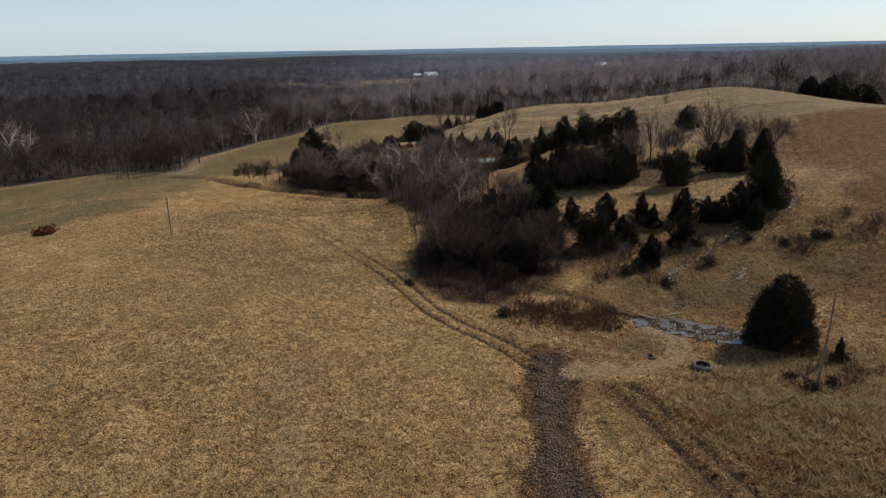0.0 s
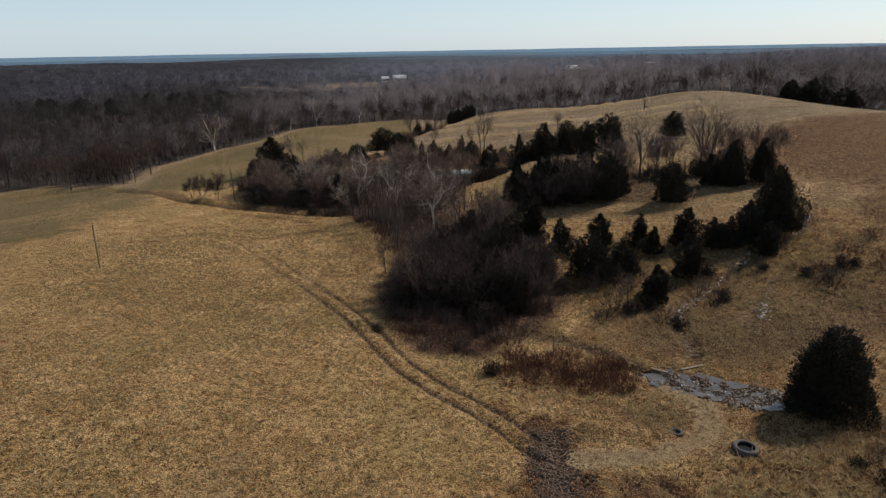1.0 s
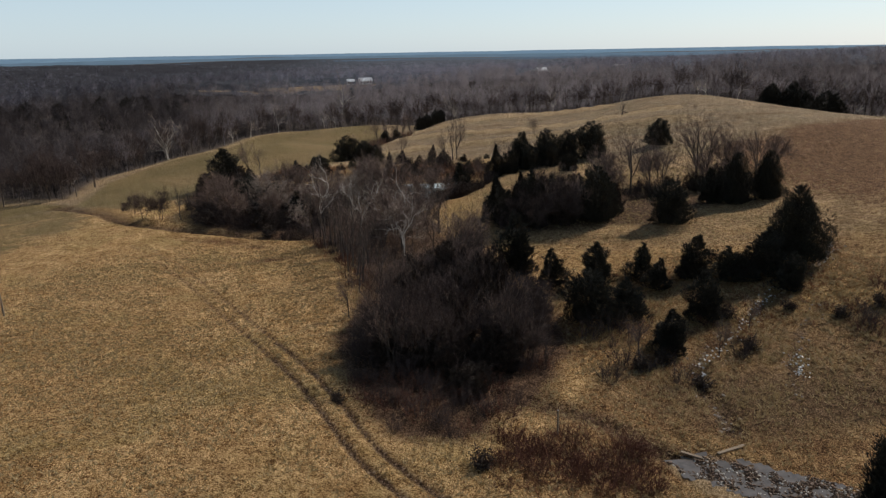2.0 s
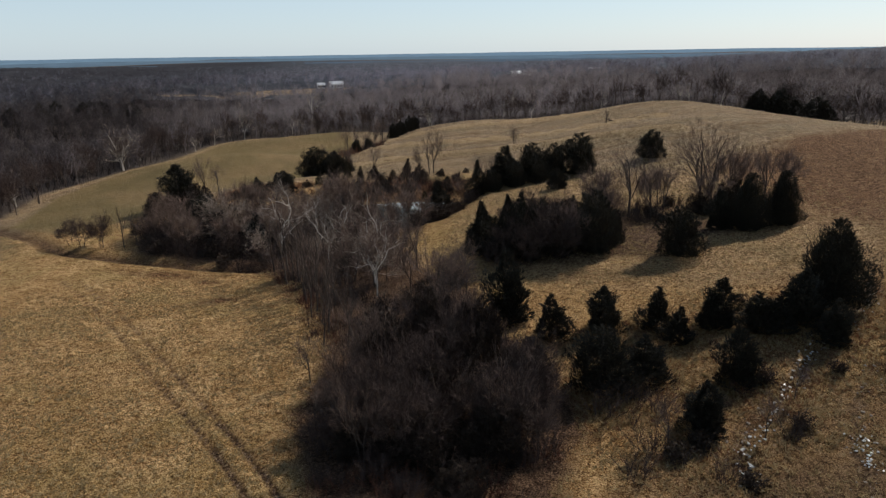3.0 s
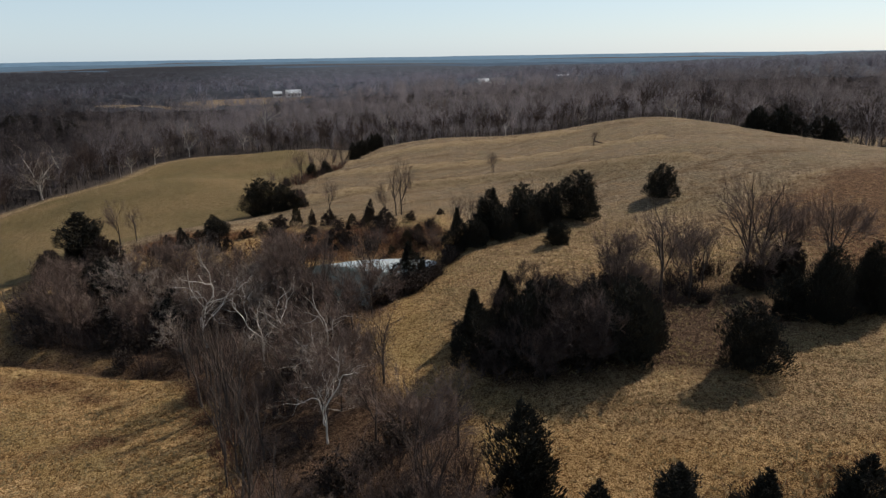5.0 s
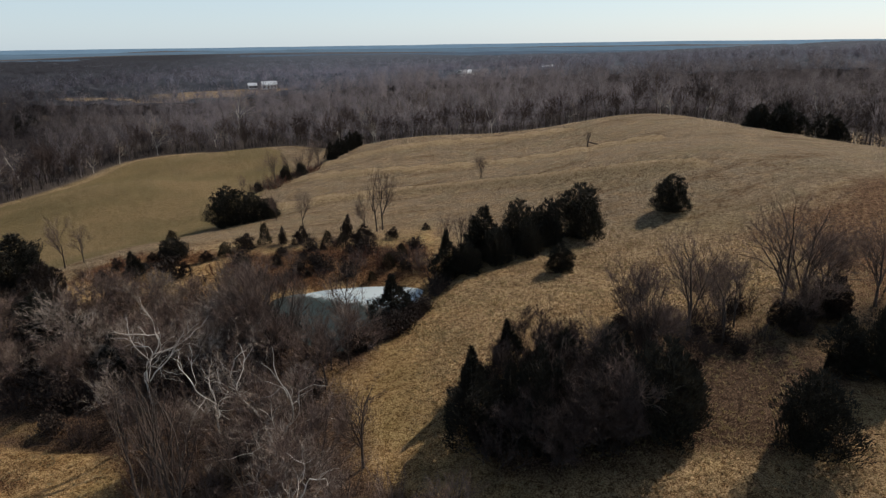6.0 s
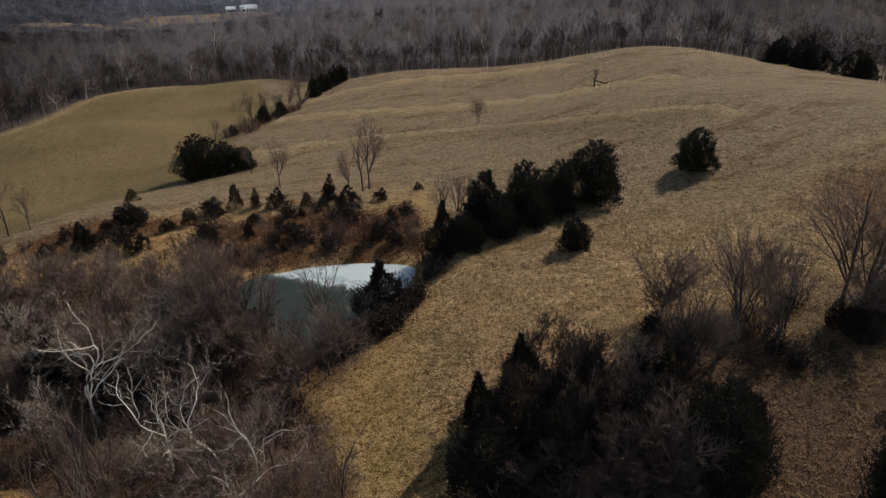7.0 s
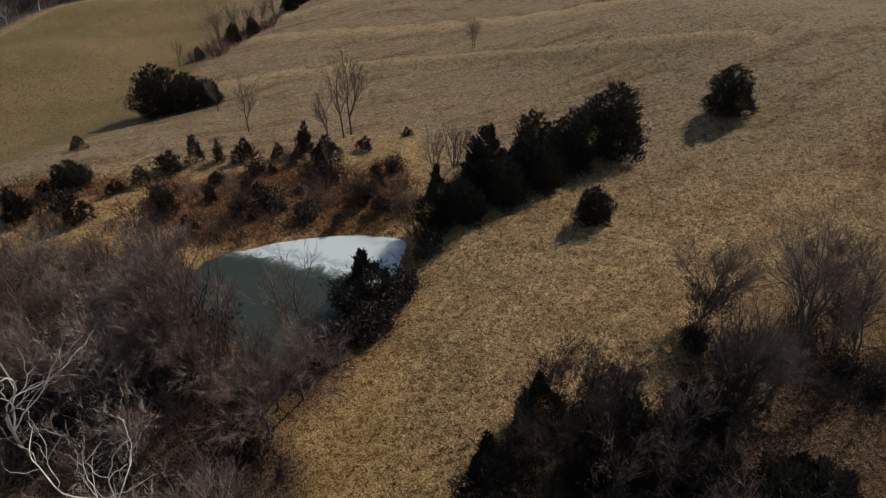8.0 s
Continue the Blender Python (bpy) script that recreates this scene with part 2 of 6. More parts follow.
def canopy_material():
    m, nt, b = material("distant_canopy", 1.0, 0.05)
    p = position(nt)
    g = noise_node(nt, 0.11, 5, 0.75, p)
    # distance haze is put into these blue-grey canopy colours
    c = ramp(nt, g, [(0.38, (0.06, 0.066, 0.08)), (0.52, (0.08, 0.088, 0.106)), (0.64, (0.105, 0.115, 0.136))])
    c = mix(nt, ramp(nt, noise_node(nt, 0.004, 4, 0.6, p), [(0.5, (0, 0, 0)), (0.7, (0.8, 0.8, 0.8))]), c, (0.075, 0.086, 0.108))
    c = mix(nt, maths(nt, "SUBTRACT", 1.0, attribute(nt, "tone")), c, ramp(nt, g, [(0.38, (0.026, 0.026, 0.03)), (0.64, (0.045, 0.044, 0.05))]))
    nt.links.new(c, b.inputs["Base Color"])
    bump(nt, b, g, 0.6, 3.0)
    return m


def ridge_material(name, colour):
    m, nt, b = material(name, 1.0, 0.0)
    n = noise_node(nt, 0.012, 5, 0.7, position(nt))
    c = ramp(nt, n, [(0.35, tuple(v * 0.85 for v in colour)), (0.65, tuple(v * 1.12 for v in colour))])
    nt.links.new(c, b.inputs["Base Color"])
    # the blue haze of many miles of air, put into colour and glow
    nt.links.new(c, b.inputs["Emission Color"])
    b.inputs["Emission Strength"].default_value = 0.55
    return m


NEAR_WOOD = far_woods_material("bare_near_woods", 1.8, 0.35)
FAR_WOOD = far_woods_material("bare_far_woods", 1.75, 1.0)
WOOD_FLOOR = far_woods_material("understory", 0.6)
CANOPY = canopy_material()

# relief of the land: swells and hollows as (x, y, rise, reach)
SWELLS = [
    (100, 132, 9.8, 80),
    (94, 221, 7, 26),
    (-32, 48, 4.1, 18),
    (-32, 253, 4.1, 18),
    (44, 264, 3.4, 18),
    (-10, 167, 3.8, 18),
    (87, 167, 2.3, 18),
    (119, 253, 2.7, 18),
    (22, 221, 1.2, 18),
    (-54, 134, 1.9, 18),
    (-10, 307, 2.1, 18),
    (65, 188, 2.6, 18),
    (-54, 91, 2.4, 18),
    (22, 124, 2.4, 18),
    (65, 80, 2.4, 18),
    (98, 124, 2.1, 18),
]
OUTER_SWELLS = [
    (10, -60, 6.8, 50),
    (160, 0, 8.8, 50),
    (-97, 26, 7.8, 36),
    (22, 16, 1.8, 18),
    (141, 127, 1.9, 26),
    (-78, 2, 3.9, 26),
]
HOLLOWS = [
    (-92, 276, -7.2, 80),
    (172, 221, -4.8, 26),
    (16, 96, -1.7, 26),
    (47, 330, -4.7, 26),
    (-21, 134, -1.3, 18),
    (44, 59, -2.3, 18),
    (-140, 180, -4.4, 50),
    (-10, 199, -2.4, 18),
    (44, 167, -1.2, 18),
    (-10, 340, -4.3, 18),
    (87, 296, -1.8, 18),
    (76, 210, -3.6, 18),
    (11, 59, -0.6, 18),
    (0, 264, -2.8, 18),
    (-140, 120, -2.3, 50),
    (195, 253, -2.6, 18),
    (0, 134, -2.8, 18),
    (54, 124, -1.7, 18),
    (44, 199, -1.3, 18),
    (172, 174, -1.9, 26),
    (-64, 340, -2.6, 18),
    (-32, 286, -1.9, 18),
]
FORMS = SWELLS + OUTER_SWELLS + HOLLOWS + [
    (330, 470, 9.0, 170), (-20, 560, 4.0, 110), (140, 490, 4.0, 60), (-300, 420, -5.0, 150), (560, 300, 10.0, 220), (900, 760, 20.0, 280), (-35, 425, -6.0, 45), (-110, 482, 5.0, 40),
]
POND_LEVEL = 6.0
POND = [(22.8, 144.2), (18.0, 146.6), (12.0, 147.2), (5.2, 146.4), (3.6, 142.5), (5.6, 136.0), (9.0, 130.6), (11.4, 129.4), (15.0, 131.5), (19.5, 136.5)]


def smooth(a, b, v):
    k = np.clip((v - a) / (b - a), 0, 1)
    return k * k * (3 - 2 * k)


def wave(x, y, scale, seed=0.0):
    """Soft rolling noise between -1 and 1."""
    u, v = x / scale + seed, y / scale - seed
    return (np.sin(u * 1.3 + 1.1 * np.sin(v * 0.9 + seed)) + np.sin(v * 1.7 + 1.3 * np.sin(u * 0.7)) + np.sin((u + v) * 0.83 + 2.1 * np.sin(u * 0.31 - v * 0.43))) / 3


def grainy(x, y, scale, seed=0, octaves=3):
    """Lattice noise between -1 and 1, rough and without a repeat."""
    total, gain = np.zeros(np.broadcast(x, y).shape), 0.0
    for k in range(octaves):
        u, v = np.asarray(x) / scale * 2 ** k + 37.7 * seed, np.asarray(y) / scale * 2 ** k - 11.3 * seed
        i, j = np.floor(u), np.floor(v)
        a, b = u - i, v - j
        a, b = a * a * (3 - 2 * a), b * b * (3 - 2 * b)

        def corner(p, q):
            h = np.sin(p * 127.1 + q * 311.7 + seed * 74.7) * 43758.5453
            return h - np.floor(h)

        n = (corner(i, j) * (1 - a) + corner(i + 1, j) * a) * (1 - b) + (corner(i, j + 1) * (1 - a) + corner(i + 1, j + 1) * a) * b
        total, gain = total + (2 * n - 1) * 0.6 ** k, gain + 0.6 ** k
    return total / gain


def inside_distance(x, y, ring):
    """Signed distance to a closed ring, positive inside."""
    x, y = np.asarray(x, float), np.asarray(y, float)
    best, inside = np.full(x.shape, 1e9), np.zeros(x.shape, bool)
    for (ax, ay), (bx, by) in zip(ring, ring[1:] + ring[:1]):
        best = np.minimum(best, line_distance(x, y, [(ax, ay), (bx, by)]))
        if ay != by:
            cross = (ay > y) != (by > y)
            inside ^= cross & (x < (bx - ax) * (y - ay) / (by - ay) + ax)
    return np.where(inside, best, -best)


def line_distance(x, y, line, side=False):
    """Distance to a polyline; with side, the signed offset to its left as well."""
    best, off = np.full(np.shape(x), 1e9), np.zeros(np.shape(x))
    for (ax, ay), (bx, by) in zip(line, line[1:]):
        dx, dy = bx - ax, by - ay
        n = math.hypot(dx, dy)
        s = np.clip(((x - ax) * dx + (y - ay) * dy) / (n * n), 0, 1)
        d = np.hypot(x - ax - s * dx, y - ay - s * dy)
        cross = ((y - ay) * dx - (x - ax) * dy) / n
        nearer = d < best
        best = np.where(nearer, d, best)
        off = np.where(nearer, np.sign(cross) * d, off)
    return (best, off) if side else best


def bend(points, times=3):
    """A polyline with its corners cut smooth."""
    for _ in range(times):
        out = [points[0]]
        for (ax, ay), (bx, by) in zip(points, points[1:]):
            out += [(ax * 0.75 + bx * 0.25, ay * 0.75 + by * 0.25), (ax * 0.25 + bx * 0.75, ay * 0.25 + by * 0.75)]
        points = out + [points[-1]]
    return points


TRACK = bend([(9.0, 47.5), (6.8, 52.1), (3.2, 56.7), (-0.2, 62.0), (-2.3, 67.9), (-5.0, 74.0), (-8.2, 80.2), (-16.0, 94.5), (-24.4, 110.5), (-33.0, 124.0)])
MUD_LANE = bend([(9.6, 50.0), (8.7, 44.0), (7.9, 38.0), (7.1, 31.0), (6.2, 24.0), (4.0, 8.0)])
SIDE_TRACK = bend([(13.2, 45.6), (14.4, 42.4), (15.2, 37.0), (16.0, 30.0), (17.4, 22.0), (19.0, 8.0)])
OLD_TRACK = bend([(12.6, 45.0), (12.4, 40.0), (12.0, 34.0), (11.6, 26.0), (11.4, 10.0)])
BARE_PATH = bend([(10.2, 47.0), (14.8, 46.2), (18.5, 47.4), (21.2, 50.0), (21.6, 54.0), (20.0, 57.5)])
SEEP = [(18.8, 58.6), (21.5, 59.2), (24.8, 57.0), (29.0, 53.2), (28.2, 51.0), (24.8, 51.6), (22.0, 54.0), (19.4, 56.6)]
SCUFFED = bend([(-7.2, 26.0), (-7.9, 32.0), (-9.2, 37.0), (-10.3, 41.5), (-9.8, 46.0)])
CREEK = bend([(25.0, 61.0), (25.8, 66.0), (26.5, 70.6), (30.0, 73.4), (35.2, 76.1), (38.6, 78.6), (47.4, 83.6), (50.0, 86.5)])
RILL = bend([(32.0, 64.5), (33.7, 67.8), (35.8, 70.6), (38.4, 73.3), (42.0, 76.0)])
WEST_DITCH = bend([(20.0, 58.0), (17.5, 62.5), (14.0, 66.0), (8.0, 70.0)])
GULLY = bend([(-7.0, 124.0), (-17.0, 128.0), (-24.5, 132.2), (-33.5, 135.2), (-40.0, 139.0), (-44.5, 145.5), (-55.0, 161.0), (-68.0, 178.0)])
WEST_FIELD = [(-47.5, 122.0), (-49.5, 114.0), (-56.0, 100.0), (-66.0, 86.0), (-130.0, 60.0), (-150.0, 180.0), (-98.0, 208.0), (-70.0, 186.0), (-57.0, 165.0), (-46.0, 147.0), (-44.0, 134.0)]
NORTH_FIELD = [(-72.0, 222.0), (-62.0, 172.0), (-46.0, 150.0), (-33.0, 158.0), (-22.0, 176.0), (-8.0, 192.0), (1.0, 214.0), (7.0, 240.0), (12.0, 262.0), (10.0, 300.0), (-4.0, 330.0), (-20.0, 338.0), (-44.0, 322.0), (-60.0, 268.0)]
EAST_SLOPE = [(44.0, 84.0), (56.0, 100.0), (58.0, 122.0), (62.0, 138.0), (78.0, 148.0), (120.0, 158.0), (170.0, 120.0), (150.0, 20.0), (60.0, 20.0), (34.0, 58.0), (40.0, 70.0)]
SHORE = [(2.0, 146.0), (4.2, 137.0), (8.4, 129.6), (12.6, 127.4), (9.0, 121.0), (0.0, 132.0), (-3.0, 144.0)]
POND_BANK = [(24.0, 146.0), (25.0, 158.0), (12.0, 160.5), (-4.0, 161.0), (-15.0, 158.0), (-22.0, 161.0), (-17.0, 169.0), (-10.0, 166.5), (0.0, 163.0), (2.0, 148.0), (12.0, 147.0)]
BANK_A = bend([(3.0, 206.0), (17.3, 202.0), (31.0, 198.0), (44.0, 190.8), (52.5, 182.0), (62.0, 175.2), (74.0, 167.0)])
BANK_B = bend([(12.6, 232.9), (24.3, 225.1), (35.4, 219.1), (49.0, 214.9), (61.0, 207.5), (73.0, 204.4), (86.0, 198.0)])
BANK_C = bend([(20.0, 254.0), (33.0, 250.3), (50.0, 247.0), (62.8, 241.4), (80.0, 232.2)])
HILL = [(13.0, 113.0), (20.0, 99.0), (40.0, 90.0), (52.0, 84.0), (60.0, 60.0), (180.0, 40.0), (220.0, 260.0), (100.0, 300.0), (40.0, 300.0), (13.0, 272.0), (8.0, 228.0), (14.0, 186.0), (26.0, 166.0), (27.0, 146.0), (17.0, 127.0)]
THICKET = [(1.5, 64.0), (6.5, 62.5), (12.5, 67.5), (17.5, 74.0), (19.0, 84.0), (14.5, 92.0), (15.0, 104.0), (10.5, 110.0), (10.5, 121.0), (8.0, 130.0), (3.0, 146.0), (-6.0, 152.0), (-16.0, 154.0), (-27.0, 150.0), (-30.0, 142.0), (-26.0, 135.0), (-15.0, 129.0), (-6.0, 120.0), (-1.0, 108.0), (0.5, 95.0), (-1.5, 85.0), (-2.5, 76.0)]
GROVE_WEST = [(17.5, 106.0), (31.0, 104.5), (33.5, 108.0), (35.0, 114.0), (30.0, 119.0), (22.0, 118.0), (18.5, 113.0)]
GROVE_EAST = [(33.0, 114.0), (42.0, 113.5), (50.0, 111.0), (57.0, 106.0), (60.0, 110.0), (55.0, 118.0), (47.0, 123.5), (36.0, 124.5)]
EAST_GROVE = [(17.5, 105.0), (33.0, 103.0), (40.0, 101.0), (47.0, 105.0), (57.0, 105.0), (57.0, 108.5), (49.0, 112.5), (43.0, 118.5), (34.0, 121.5), (26.0, 108.0), (19.0, 111.5)]
ROW_BELT = [(19.5, 73.0), (25.0, 70.0), (32.0, 73.5), (43.0, 78.0), (49.0, 85.0), (44.0, 88.0), (32.0, 88.0), (20.0, 90.0), (17.0, 84.0)]


def relief(x, y):
    """Height of the land."""
    x, y = np.asarray(x, float), np.asarray(y, float)
    z = np.full(np.broadcast(x, y).shape, 2.0)
    for cx, cy, rise, reach in FORMS:
        z = z + rise * np.exp(-((x - cx) ** 2 + (y - cy) ** 2) / (2 * reach * reach))
    far = smooth(380, 1200, np.hypot(x, y))
    z = z + far * (6.0 * wave(x, y, 420, 1.7) + 3.0 * wave(x, y, 170, 4.1))
    d = inside_distance(x, y, POND)
    k = smooth(-6.0, -0.4, d)
    z = z * (1 - k) + k * (POND_LEVEL + 0.15 - 0.8 * smooth(-0.4, 1.4, d) + 0.22 * np.maximum(-d, 0))
    g, off = line_distance(x, y, GULLY, True)
    z = z - 1.0 * np.exp(-(g / 1.3) ** 2) * (0.7 + 0.3 * wave(x, y, 3.0)) + 0.35 * np.exp(-((g - 2.6) / 1.4) ** 2)
    z = z - 0.45 * np.exp(-(line_distance(x, y, CREEK) / 0.8) ** 2) - 0.35 * np.exp(-(line_distance(x, y, WEST_DITCH) / 0.8) ** 2)
    d, off = line_distance(x, y, TRACK, True)
    worn = 1 - smooth(72, 110, y) * 0.35
    z = z - 0.22 * worn * (np.exp(-((off - 0.85) / 0.3) ** 2) + np.exp(-((off + 0.85) / 0.3) ** 2)) + 0.05 * worn * np.exp(-(off / 0.4) ** 2)
    d, off = line_distance(x, y, SIDE_TRACK, True)
    z = z - smooth(46.0, 43.5, y) * (0.19 * (np.exp(-((off - 0.8) / 0.3) ** 2) + np.exp(-((off + 0.8) / 0.3) ** 2)) - 0.04 * np.exp(-(off / 0.35) ** 2))
    d, off = line_distance(x, y, MUD_LANE, True)
    z = z - 0.16 * smooth(2.8, 1.2, d) - 0.06 * np.sin(off * 3.6 + wave(x, y, 2.0)) * smooth(2.2, 1.0, d) + 0.05 * wave(x, y, 0.5, 8.0) * smooth(2.6, 1.4, d)
    close = smooth(140, 60, np.hypot(x - 10, y - 60))
    z = z + close * (0.13 * grainy(x, y, 1.2, 7, 2)) + 0.16 * grainy(x, y, 6.0, 8, 2)
    # ground poached by hooves round the seep
    z = z + 0.15 * grainy(x, y, 0.75, 9, 1) * np.exp(-((x - 19) / 13) ** 4 - ((y - 50) / 15) ** 4)
    # contour banks across the hill field
    for bank, rise in ((BANK_A, 1.25), (BANK_B, 1.1), (BANK_C, 1.0)):
        d, off = line_distance(x, y, bank, True)
        z = z + rise * np.exp(-(off / 1.8) ** 2) - 0.35 * rise * np.exp(-((off - 4.0) / 2.5) ** 2)
    return z


def height(x, y):
    return float(relief(np.array([x]), np.array([y]))[0])


def steps(*pairs):
    """Grid lines: (end, spacing) after a start."""
    out = [pairs[0]]
    for end, gap in pairs[1:]:
        n = max(1, round((end - out[-1]) / gap))
        out += list(np.linspace(out[-1], end, n + 1)[1:])
    return np.array(out)


def mesh_object(name, verts, faces, mat, parent=None, label="", smooth_shade=False):
    """One mesh from arrays; faces all have the same number of corners."""
    me = bpy.data.meshes.new(name)
    verts, faces = np.asarray(verts, np.float32), np.asarray(faces, np.int32)
    k = faces.shape[1]
    me.vertices.add(len(verts))
    me.vertices.foreach_set("co", verts.ravel())
    me.loops.add(faces.size)
    me.loops.foreach_set("vertex_index", faces.ravel())
    me.polygons.add(len(faces))
    me.polygons.foreach_set("loop_start", np.arange(0, faces.size, k, dtype=np.int32))
    me.polygons.foreach_set("use_smooth", np.full(len(faces), smooth_shade))
    me.update(calc_edges=True)
    me.materials.append(mat)
    ob = new(name, me)
    if parent is not None:
        ob.parent = parent
    if label:
        ob["label"] = label
    return ob


def part(name, bm, mat, parent, label=""):
    me = bpy.data.meshes.new(name)
    bm.to_mesh(me)
    bm.free()
    me.materials.append(mat)
    ob = new(name, me)
    ob.parent = parent
    if label:
        ob["label"] = label
    return ob


def sheet(xs, ys):
    gx, gy = np.meshgrid(xs, ys)
    n, m = len(xs), len(ys)
    i = np.arange(n * m).reshape(m, n)
    quads = np.stack([i[:-1, :-1], i[:-1, 1:], i[1:, 1:], i[1:, :-1]], -1).reshape(-1, 4)
    return gx.ravel(), gy.ravel(), quads


def build_ground():
    xs = steps(-4800, (-1500, 300), (-300, 40), (-80, 6), (-36, 1.3), (-8, 0.45), (28, 0.25), (52, 0.7), (112, 1.6), (300, 8), (1500, 40), (4800, 300))
    ys = steps(-1500, (-300, 100), (0, 15), (22, 1.2), (62, 0.25), (112, 0.45), (200, 1.2), (345, 2.6), (900, 12), (1800, 50), (4800, 250))
    x, y, quads = sheet(xs, ys)
    z = relief(x, y)
    ob = mesh_object("ground", np.stack([x, y, z], -1), quads, GROUND, smooth_shade=True)
    tagged(ob, "rolling winter pasture of straw-coloured grass with muddy ruts", "ground", kind="structure")

    def layer(name, value):
        a = ob.data.attributes.new(name, "FLOAT", "POINT")
        a.data.foreach_set("value", np.clip(value, 0, 1).astype(np.float32))

    n3, n12 = 1.6 * grainy(x, y, 3.0, 1), 1.6 * grainy(x, y, 11.0, 2)
    moss = 0.95 * np.exp(-((x - 17.6) / 2.8) ** 2 - ((y - 51.4) / 2.6) ** 2) + 0.75 * np.exp(-((x - 24.5) / 2.6) ** 2 - ((y - 45.0) / 1.3) ** 2) + 0.85 * np.exp(-((x - 31) / 11) ** 2 - ((y - 63) / 5.5) ** 2) + 0.45 * np.exp(-((x - 11.4) / 1.2) ** 2 - ((y - 38) / 6) ** 2)
    layer("green", np.maximum(moss, 0.9 * np.maximum((0.62 + 0.38 * smooth(-0.4, 0.3, n12)) * smooth(-4, 4, inside_distance(x, y, WEST_FIELD) + 2.5 * n3), smooth(-3, 4, inside_distance(x, y, NORTH_FIELD) + n12))))
    sedge = 0.8 * smooth(-6, 12, inside_distance(x, y, EAST_SLOPE) + 5 * n12)
    sedge = np.maximum(sedge, smooth(-2, 2, inside_distance(x, y, POND_BANK) + n3))
    sedge = np.maximum(sedge, (0.72 + 0.25 * n3) * np.exp(-((x - 32) / 18) ** 4 - ((y - 34) / 11) ** 4) * smooth(13.5, 17, x))
    sedge = np.maximum(sedge, 0.7 * np.exp(-((x - 13) / 6) ** 2 - ((y - 59) / 4) ** 2))
    for cx, cy, rx, ry, turn in ((-22.0, 125.5, 9.0, 1.8, -0.35), (-15.5, 121.0, 4.0, 1.4, -0.5), (-13.0, 111.5, 5.0, 2.2, 0.2), (-5.0, 113.0, 2.2, 7.0, 0.3)):
        u, v = (x - cx) * math.cos(turn) + (y - cy) * math.sin(turn), (y - cy) * math.cos(turn) - (x - cx) * math.sin(turn)
        sedge = np.maximum(sedge, 0.75 * np.exp(-(u / rx) ** 2 - (v / ry) ** 2))
    sedge = np.maximum(sedge, 0.53 * np.exp(-((x - 27) / 21) ** 4 - ((y - 57) / 14) ** 4))
    churned = smooth(2.6, 0.9, line_distance(x, y, SIDE_TRACK) + 0.8 * n3) * smooth(46, 43, y)
    sedge = np.maximum(sedge, 0.85 * churned)
    sedge = np.maximum(sedge, 0.9 * smooth(2.7, 1.3, line_distance(x, y, MUD_LANE) + 1.0 * n3))
    layer("sedge", sedge)
    dun = (0.5 + 0.35 * smooth(125, 165, y)) * smooth(-6, 6, inside_distance(x, y, HILL) + 2 * n12)
    for cx, cy, rx, ry in CLEARINGS:
        dun = np.maximum(dun, smooth(1.6, 1.2, np.hypot((x - cx) / rx, (y - cy) / ry)))
    for bank in (BANK_A, BANK_B, BANK_C):
        dun = dun * (1 - 0.75 * np.exp(-((line_distance(x, y, bank) + 0.5 * n3) / 1.6) ** 2))
    dun = np.maximum(dun, 0.8 * smooth(146, 172, y + 4 * n12))
    layer("dun", dun)
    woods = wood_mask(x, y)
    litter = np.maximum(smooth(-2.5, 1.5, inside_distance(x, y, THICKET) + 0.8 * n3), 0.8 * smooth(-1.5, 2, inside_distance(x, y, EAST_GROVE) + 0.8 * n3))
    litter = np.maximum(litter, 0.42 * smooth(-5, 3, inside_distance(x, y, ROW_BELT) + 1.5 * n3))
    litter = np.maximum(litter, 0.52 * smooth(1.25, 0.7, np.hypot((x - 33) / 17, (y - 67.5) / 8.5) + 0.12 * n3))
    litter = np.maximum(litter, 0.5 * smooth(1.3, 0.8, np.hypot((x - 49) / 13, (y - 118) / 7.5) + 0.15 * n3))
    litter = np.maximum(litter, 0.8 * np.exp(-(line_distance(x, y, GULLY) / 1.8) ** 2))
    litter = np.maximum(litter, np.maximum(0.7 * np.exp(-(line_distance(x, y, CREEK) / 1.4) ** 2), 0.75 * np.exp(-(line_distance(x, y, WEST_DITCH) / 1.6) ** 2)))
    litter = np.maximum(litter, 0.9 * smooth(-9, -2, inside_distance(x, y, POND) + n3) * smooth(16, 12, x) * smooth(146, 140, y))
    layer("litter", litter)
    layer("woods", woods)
    soil = 0.85 * smooth(1.5, 0.5, line_distance(x, y, BARE_PATH) + 0.3 * n3)
    soil = np.maximum(soil, 0.6 * np.exp(-((x - 21) / 3) ** 2 - ((y - 47) / 2.2) ** 2))
    soil = np.maximum(soil, 0.22 * np.exp(-(line_distance(x, y, SIDE_TRACK) / 1.5) ** 2))
    soil = np.maximum(soil, 0.42 * np.exp(-(line_distance(x, y, SCUFFED) / 1.7 + 0.5 * n3) ** 2))
    for cx, cy, rx, ry in CLEARINGS:
        soil = np.maximum(soil, 0.15 * smooth(1.2, 0.9, np.hypot((x - cx) / rx, (y - cy) / ry)))
    # the same pale tone also runs as a strip along each bank
    for bank in (BANK_A, BANK_B, BANK_C):
        soil = np.maximum(soil, np.exp(-((line_distance(x, y, bank) + 0.6 * n3) / 3.0) ** 2))
    soil = np.maximum(soil, 0.55 * np.exp(-((inside_distance(x, y, WOOD_EDGE) + 3.0 + n3) / 1.8) ** 2) * (np.hypot(x, y) < 420))
    layer("soil", soil)
    _, off = line_distance(x, y, TRACK, True)
